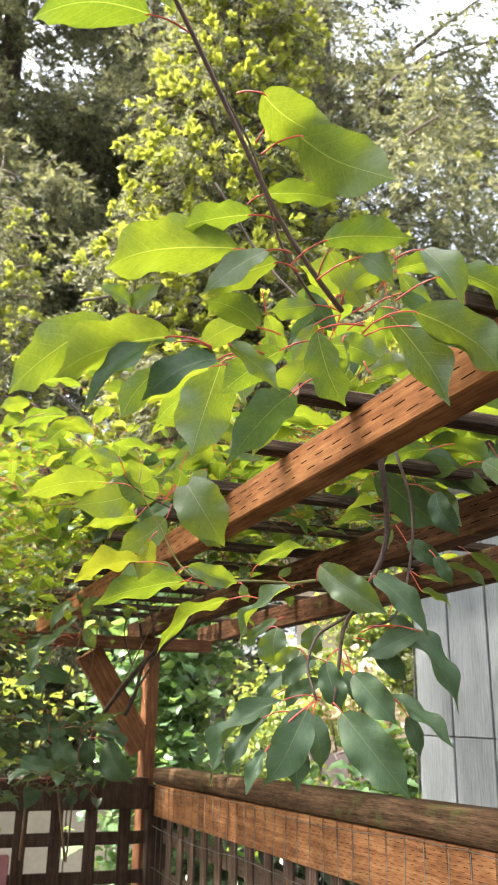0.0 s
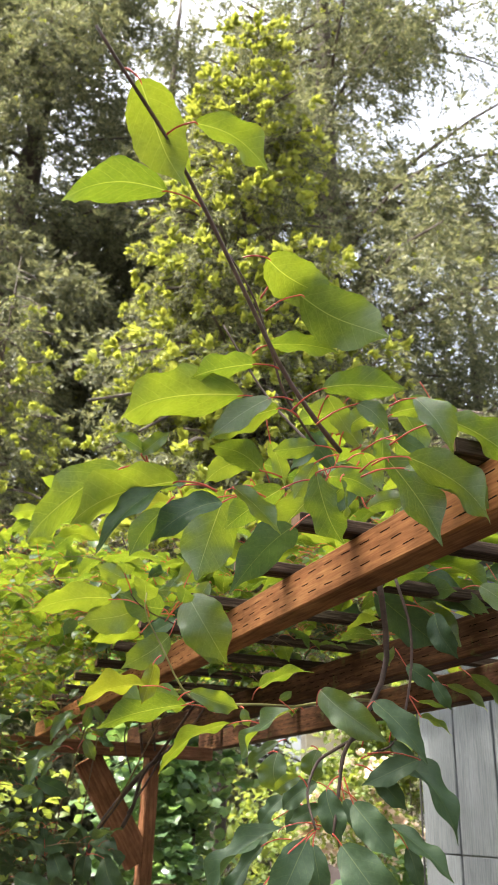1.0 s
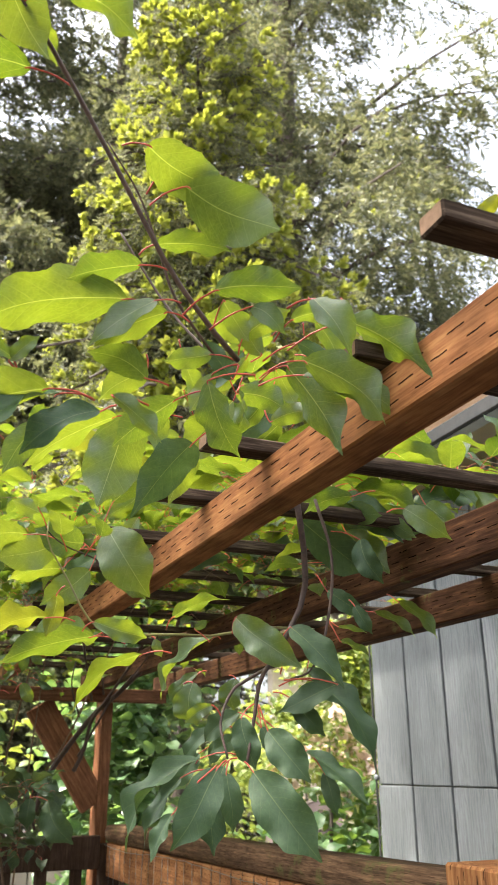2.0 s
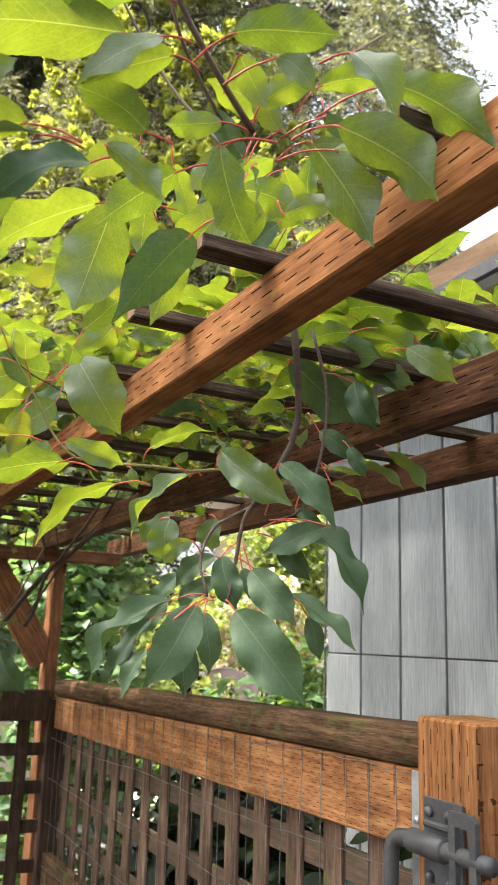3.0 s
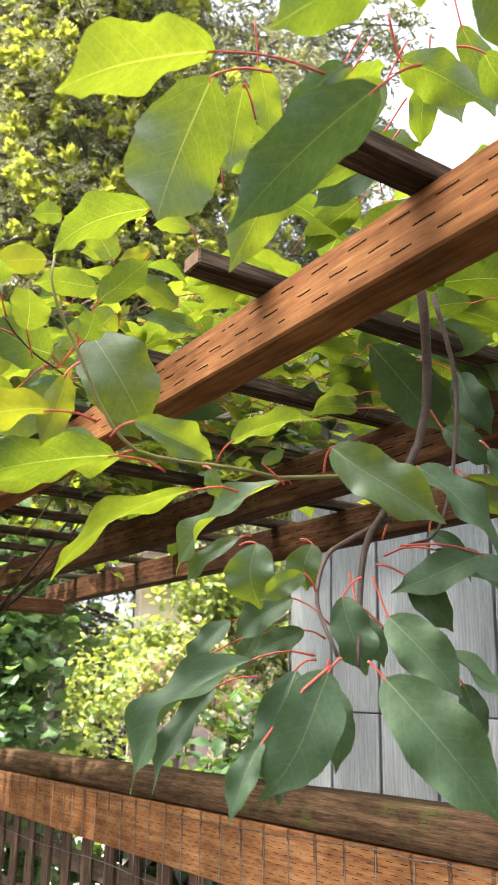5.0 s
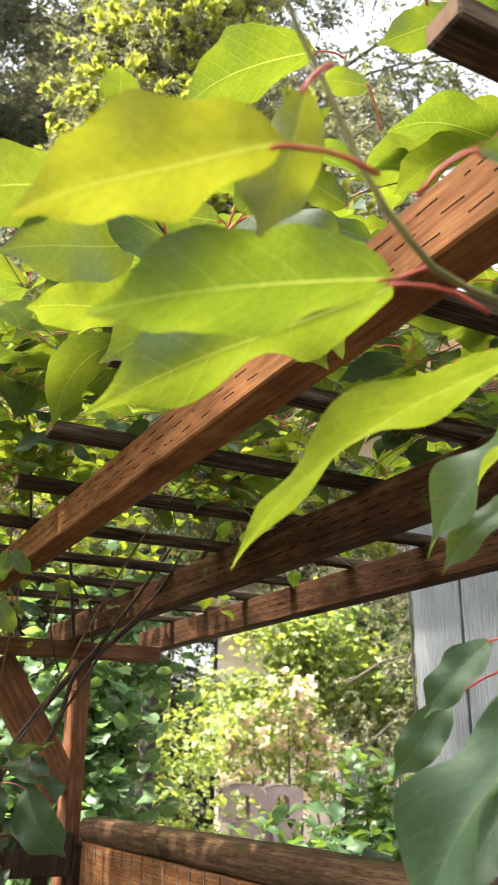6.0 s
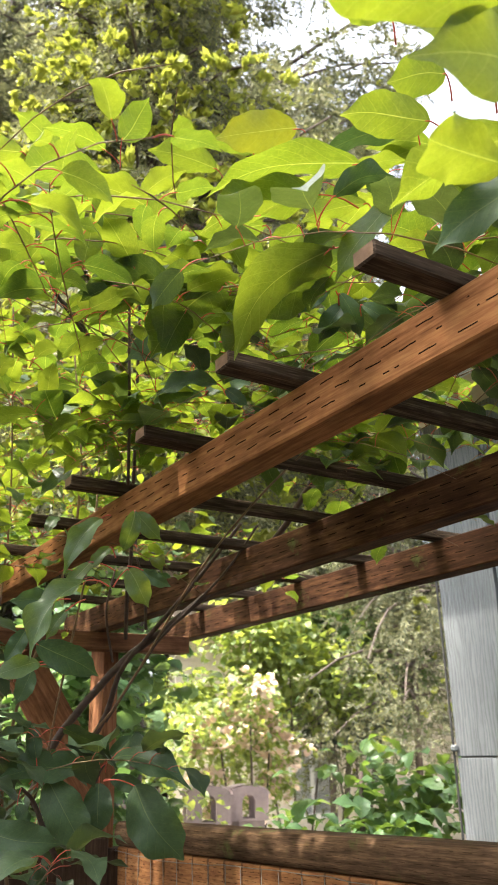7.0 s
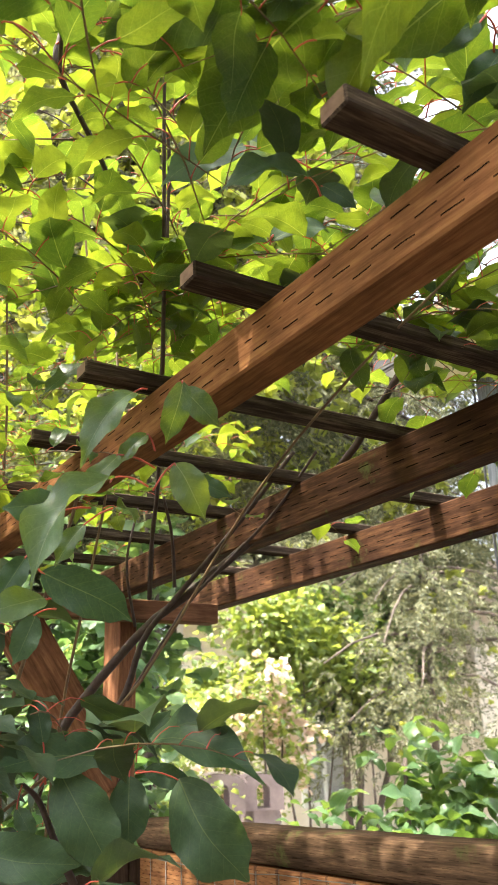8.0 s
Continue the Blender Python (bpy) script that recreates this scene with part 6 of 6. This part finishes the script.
leaf((0.382, 1.539, 2.056), (0.432, 1.472, 2.069), (0.397, 1.601, 2.045), (0.35, 0.45, 0.82), 0.80, shape=8)
stem([(0.430, 1.945, 1.985), (0.412, 1.905, 2.060), (0.390, 1.860, 2.120), (0.372, 1.823, 2.181), (0.365, 1.805, 2.215)], 0.0022, 0.0013, bark)
leaf((0.474, 1.815, 2.075), (0.469, 1.817, 2.067), (0.420, 1.872, 2.062), (-0.45, -0.75, 0.48), 0.90, material=leaf_deep)
leaf((0.474, 1.815, 2.075), (0.472, 1.816, 2.068), (0.538, 1.813, 2.100), (-0.35, -0.85, 0.40), 0.85, material=leaf_deep)
leaf((0.420, 1.780, 2.165), (0.426, 1.788, 2.153), (0.490, 1.810, 2.125), (-0.50, -0.80, 0.34), 0.55, material=leaf_deep)
# big leaves above the near slats
leaf((0.356, 0.794, 1.999), (0.298, 0.812, 1.998), (0.216, 0.819, 1.941), (-0.50, 0.41, 0.77), 0.86)
leaf((0.348, 0.834, 2.025), (0.320, 0.854, 2.024), (0.297, 0.873, 1.926), (0.25, 0.83, 0.49), 0.99)
leaf((0.368, 0.735, 1.968), (0.351, 0.746, 1.955), (0.322, 0.835, 1.911), (0.45, 0.15, 0.88), 0.68, shape=7, material=leaf_deep)
leaf((0.345, 0.690, 1.980), (0.319, 0.696, 1.970), (0.276, 0.730, 1.936), (0.20, 0.60, 0.77), 0.95, shape=4)
leaf((0.395, 0.785, 2.054), (0.408, 0.790, 2.032), (0.457, 0.773, 2.015), (0.44, 0.70, 0.56), 0.98)
leaf((0.381, 0.717, 2.042), (0.395, 0.700, 2.045), (0.343, 0.712, 2.062), (0.38, 0.64, 0.67), 1.06)
leaf((0.308, 0.756, 2.038), (0.311, 0.761, 2.026), (0.275, 0.791, 2.002), (0.25, 0.76, 0.60), 1.01)
leaf((0.448, 0.824, 2.070), (0.459, 0.808, 2.075), (0.488, 0.817, 2.040), (0.63, 0.44, 0.64), 0.86)
leaf((0.486, 0.816, 2.101), (0.500, 0.805, 2.095), (0.542, 0.799, 2.065), (0.51, 0.64, 0.57), 0.90)
leaf((0.371, 0.887, 2.037), (0.356, 0.878, 2.052), (0.363, 0.907, 2.004), (0.30, 0.80, 0.52), 0.91)
leaf((0.441, 1.152, 2.131), (0.422, 1.157, 2.132), (0.336, 1.189, 2.074), (-0.32, 0.54, 0.78), 0.86)
leaf((0.493, 1.182, 2.112), (0.473, 1.168, 2.135), (0.435, 1.180, 2.131), (0.17, 0.77, 0.61), 0.92)
leaf((0.424, 1.212, 2.071), (0.435, 1.179, 2.099), (0.409, 1.199, 2.091), (0.37, 0.72, 0.59), 0.94, material=leaf_yellow)
leaf((0.478, 1.223, 2.090), (0.490, 1.224, 2.072), (0.433, 1.226, 2.094), (0.26, 0.75, 0.61), 0.92)
leaf((0.528, 1.237, 2.067), (0.523, 1.239, 2.060), (0.458, 1.249, 2.063), (-0.14, -0.97, 0.17), 0.86)
leaf((0.469, 1.096, 2.138), (0.446, 1.074, 2.164), (0.484, 1.065, 2.148), (0.44, 0.57, 0.69), 1.40)

# hanging leaves over the front beam
leaf((0.398, 0.876, 2.042), (0.397, 0.889, 2.019), (0.394, 0.954, 1.963), (0.44, 0.60, 0.67), 0.82, shape=4)
leaf((0.389, 0.920, 2.153), (0.398, 0.928, 2.128), (0.430, 0.955, 2.086), (0.48, 0.54, 0.69), 0.75)
leaf((0.475, 0.900, 2.172), (0.467, 0.912, 2.149), (0.437, 0.957, 2.108), (-0.52, -0.74, -0.43), 0.62, material=leaf_deep)
leaf((0.470, 0.882, 2.152), (0.465, 0.898, 2.133), (0.445, 0.955, 2.105), (0.41, 0.51, 0.76), 0.60)
leaf((0.417, 0.793, 2.052), (0.413, 0.808, 2.032), (0.392, 0.884, 1.993), (-0.68, -0.48, -0.55), 0.80, shape=7)
leaf((0.486, 0.865, 2.093), (0.480, 0.880, 2.074), (0.456, 0.942, 2.045), (0.46, 0.52, 0.72), 0.62)
leaf((0.525, 0.913, 2.114), (0.519, 0.928, 2.095), (0.492, 0.987, 2.068), (-0.71, -0.54, -0.46), 0.70, material=leaf_deep)
leaf((0.558, 0.981, 2.124), (0.552, 0.995, 2.103), (0.529, 1.052, 2.067), (0.46, 0.60, 0.65), 0.85)
leaf((0.673, 1.240, 2.399), (0.661, 1.253, 2.384), (0.598, 1.314, 2.368), (0.36, 0.56, 0.75), 1.00)
leaf((0.522, 0.849, 2.199), (0.531, 0.850, 2.171), (0.567, 0.853, 2.104), (0.71, 0.57, 0.42), 0.72)
leaf((0.568, 0.854, 2.212), (0.582, 0.853, 2.189), (0.627, 0.847, 2.154), (0.58, 0.46, 0.67), 0.90)
leaf((0.531, 0.882, 2.185), (0.537, 0.891, 2.159), (0.553, 0.921, 2.113), (-0.52, -0.62, -0.59), 0.70)
leaf((0.477, 1.552, 2.098), (0.464, 1.561, 2.078), (0.433, 1.585, 2.058), (-0.40, -0.84, -0.37), 0.80, material=leaf_deep)
leaf((0.499, 1.559, 2.103), (0.493, 1.570, 2.077), (0.478, 1.597, 2.041), (-0.64, -0.72, -0.28), 0.80, material=leaf_deep)
leaf((0.463, 1.633, 2.186), (0.473, 1.641, 2.161), (0.495, 1.657, 2.133), (0.53, 0.48, 0.70), 0.80)
leaf((0.622, 1.685, 2.242), (0.614, 1.701, 2.225), (0.591, 1.746, 2.212), (0.46, 0.47, 0.76), 0.90)
leaf((0.586, 1.679, 2.276), (0.589, 1.693, 2.252), (0.597, 1.728, 2.220), (0.50, 0.51, 0.70), 0.90)
leaf((0.614, 1.648, 2.199), (0.609, 1.664, 2.180), (0.595, 1.706, 2.161), (0.49, 0.48, 0.73), 0.80)
leaf((0.598, 1.765, 2.280), (0.602, 1.776, 2.254), (0.610, 1.797, 2.231), (0.50, 0.56, 0.66), 1.00)
stem([(0.456, 2.050, 2.142), (0.420, 1.971, 2.091), (0.350, 1.895, 2.146), (0.274, 1.809, 2.155), (0.273, 1.808, 2.193)], 0.0028, 0.0019, bark)
# leaves in the light between the first two beams
leaf((0.836, 1.002, 2.097), (0.818, 1.009, 2.085), (0.711, 1.049, 2.089), (0.29, 0.71, 0.65), 0.80)
leaf((0.692, 1.125, 2.061), (0.704, 1.109, 2.048), (0.762, 1.032, 2.043), (0.67, 0.47, 0.58), 0.75)
leaf((0.679, 1.090, 2.022), (0.688, 1.080, 1.995), (0.727, 1.035, 1.929), (0.86, 0.47, 0.19), 0.85)
leaf((0.699, 1.072, 2.046), (0.711, 1.060, 2.024), (0.772, 0.998, 1.975), (0.79, 0.45, 0.43), 0.72)
leaf((0.755, 1.003, 2.042), (0.759, 0.989, 2.016), (0.774, 0.937, 1.966), (-0.89, -0.42, 0.16), 0.80)
leaf((0.733, 1.159, 2.117), (0.717, 1.168, 2.097), (0.650, 1.205, 2.064), (0.23, 0.84, 0.48), 0.80)
leaf((0.708, 1.150, 2.049), (0.691, 1.156, 2.027), (0.646, 1.173, 2.001), (0.13, 0.92, 0.38), 0.80)
leaf((0.843, 1.028, 2.104), (0.845, 1.019, 2.075), (0.853, 0.985, 2.009), (0.95, 0.31, -0.05), 0.80)


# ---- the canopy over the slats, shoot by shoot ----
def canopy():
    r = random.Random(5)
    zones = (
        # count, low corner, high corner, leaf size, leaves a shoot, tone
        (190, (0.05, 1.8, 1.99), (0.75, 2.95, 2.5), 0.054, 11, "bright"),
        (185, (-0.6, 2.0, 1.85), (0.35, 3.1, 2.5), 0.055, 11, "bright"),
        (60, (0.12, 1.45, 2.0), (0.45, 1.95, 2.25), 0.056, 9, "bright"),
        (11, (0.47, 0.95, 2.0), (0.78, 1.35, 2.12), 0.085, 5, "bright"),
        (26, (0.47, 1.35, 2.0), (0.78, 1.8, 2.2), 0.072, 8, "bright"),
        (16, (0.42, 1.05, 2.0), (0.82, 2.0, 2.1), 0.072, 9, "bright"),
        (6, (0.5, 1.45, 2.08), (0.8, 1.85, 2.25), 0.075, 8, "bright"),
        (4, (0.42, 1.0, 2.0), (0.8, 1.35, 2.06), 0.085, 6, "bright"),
        # "deep" shoots take the leaf copy whose colour holds the shade
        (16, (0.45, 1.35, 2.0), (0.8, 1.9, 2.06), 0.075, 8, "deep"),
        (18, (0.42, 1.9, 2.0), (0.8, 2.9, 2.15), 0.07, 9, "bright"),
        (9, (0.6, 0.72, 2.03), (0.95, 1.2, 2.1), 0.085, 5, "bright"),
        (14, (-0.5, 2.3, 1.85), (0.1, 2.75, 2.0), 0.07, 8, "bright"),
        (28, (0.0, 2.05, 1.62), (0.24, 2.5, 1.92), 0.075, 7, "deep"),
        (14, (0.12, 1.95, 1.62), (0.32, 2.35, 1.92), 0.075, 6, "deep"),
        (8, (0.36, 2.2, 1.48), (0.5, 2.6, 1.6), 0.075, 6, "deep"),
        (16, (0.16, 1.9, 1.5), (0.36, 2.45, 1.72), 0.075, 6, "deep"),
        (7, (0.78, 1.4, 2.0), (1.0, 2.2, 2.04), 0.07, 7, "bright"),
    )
    seed = 1000
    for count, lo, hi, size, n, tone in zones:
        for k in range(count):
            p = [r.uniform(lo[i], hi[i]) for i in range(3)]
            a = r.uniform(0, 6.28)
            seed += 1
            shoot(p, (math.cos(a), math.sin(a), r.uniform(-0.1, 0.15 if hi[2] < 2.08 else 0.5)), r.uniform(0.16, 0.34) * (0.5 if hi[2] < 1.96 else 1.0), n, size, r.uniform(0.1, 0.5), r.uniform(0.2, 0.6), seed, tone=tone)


def bare_stems():
    """Thin woody stems that fan up from the corner onto the slats, and run along them."""
    r = random.Random(31)
    for k in range(1):
        a = Vector((r.uniform(0.40, 0.52), r.uniform(2.35, 2.6), r.uniform(1.45, 1.75)))
        b = Vector((r.uniform(0.46, 0.62), r.uniform(2.0, 2.25), r.uniform(1.88, 1.96)))
        c = Vector((r.uniform(0.5, 0.8), r.uniform(1.35, 1.8), r.uniform(2.0, 2.05)))
        stem([a, (a + b) / 2 + Vector((r.uniform(-0.06, 0.06), r.uniform(-0.05, 0.05), r.uniform(-0.04, 0.05))), b, (b + c) / 2 + Vector((r.uniform(-0.05, 0.05), 0, r.uniform(-0.01, 0.05))), c], r.uniform(0.0016, 0.003), 0.0012, young_twig, n=14)
    for k in range(3):
        a = Vector((r.uniform(0.33, 0.46), r.uniform(2.3, 2.6), 1.35))
        stem([a, a + Vector((r.uniform(-0.04, 0.04), r.uniform(-0.1, 0.05), 0.3)), a + Vector((r.uniform(-0.05, 0.05), r.uniform(-0.2, 0.05), 0.65)), a + Vector((r.uniform(-0.1, 0.06), r.uniform(-0.3, 0.0), 0.95))], r.uniform(0.002, 0.0035), 0.0012, young_twig, n=12)


bare_stems()
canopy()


def finish_vine():
    # the deep leaves have shade in their colour
    for tone, mat, label in (("bright", leaf_many, "mass of bright green leaves over the slats"), ("deep", leaf_shade, "leaves low on the slats, with shade put into their dark green")):
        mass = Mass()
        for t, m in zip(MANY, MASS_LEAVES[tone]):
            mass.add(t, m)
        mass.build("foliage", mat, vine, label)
    for name, vs, fs, mat in (("stalk_mass", STALKS_V, STALKS_F, red_stalk), ("twig_mass", TWIGS_V, TWIGS_F, young_twig)):
        me = bpy.data.meshes.new(name)
        me.from_pydata(vs, [], fs)
        me.polygons.foreach_set("use_smooth", [True] * len(me.polygons))
        mesh_object(name, me, mat, vine, kind="stuff")


finish_vine()
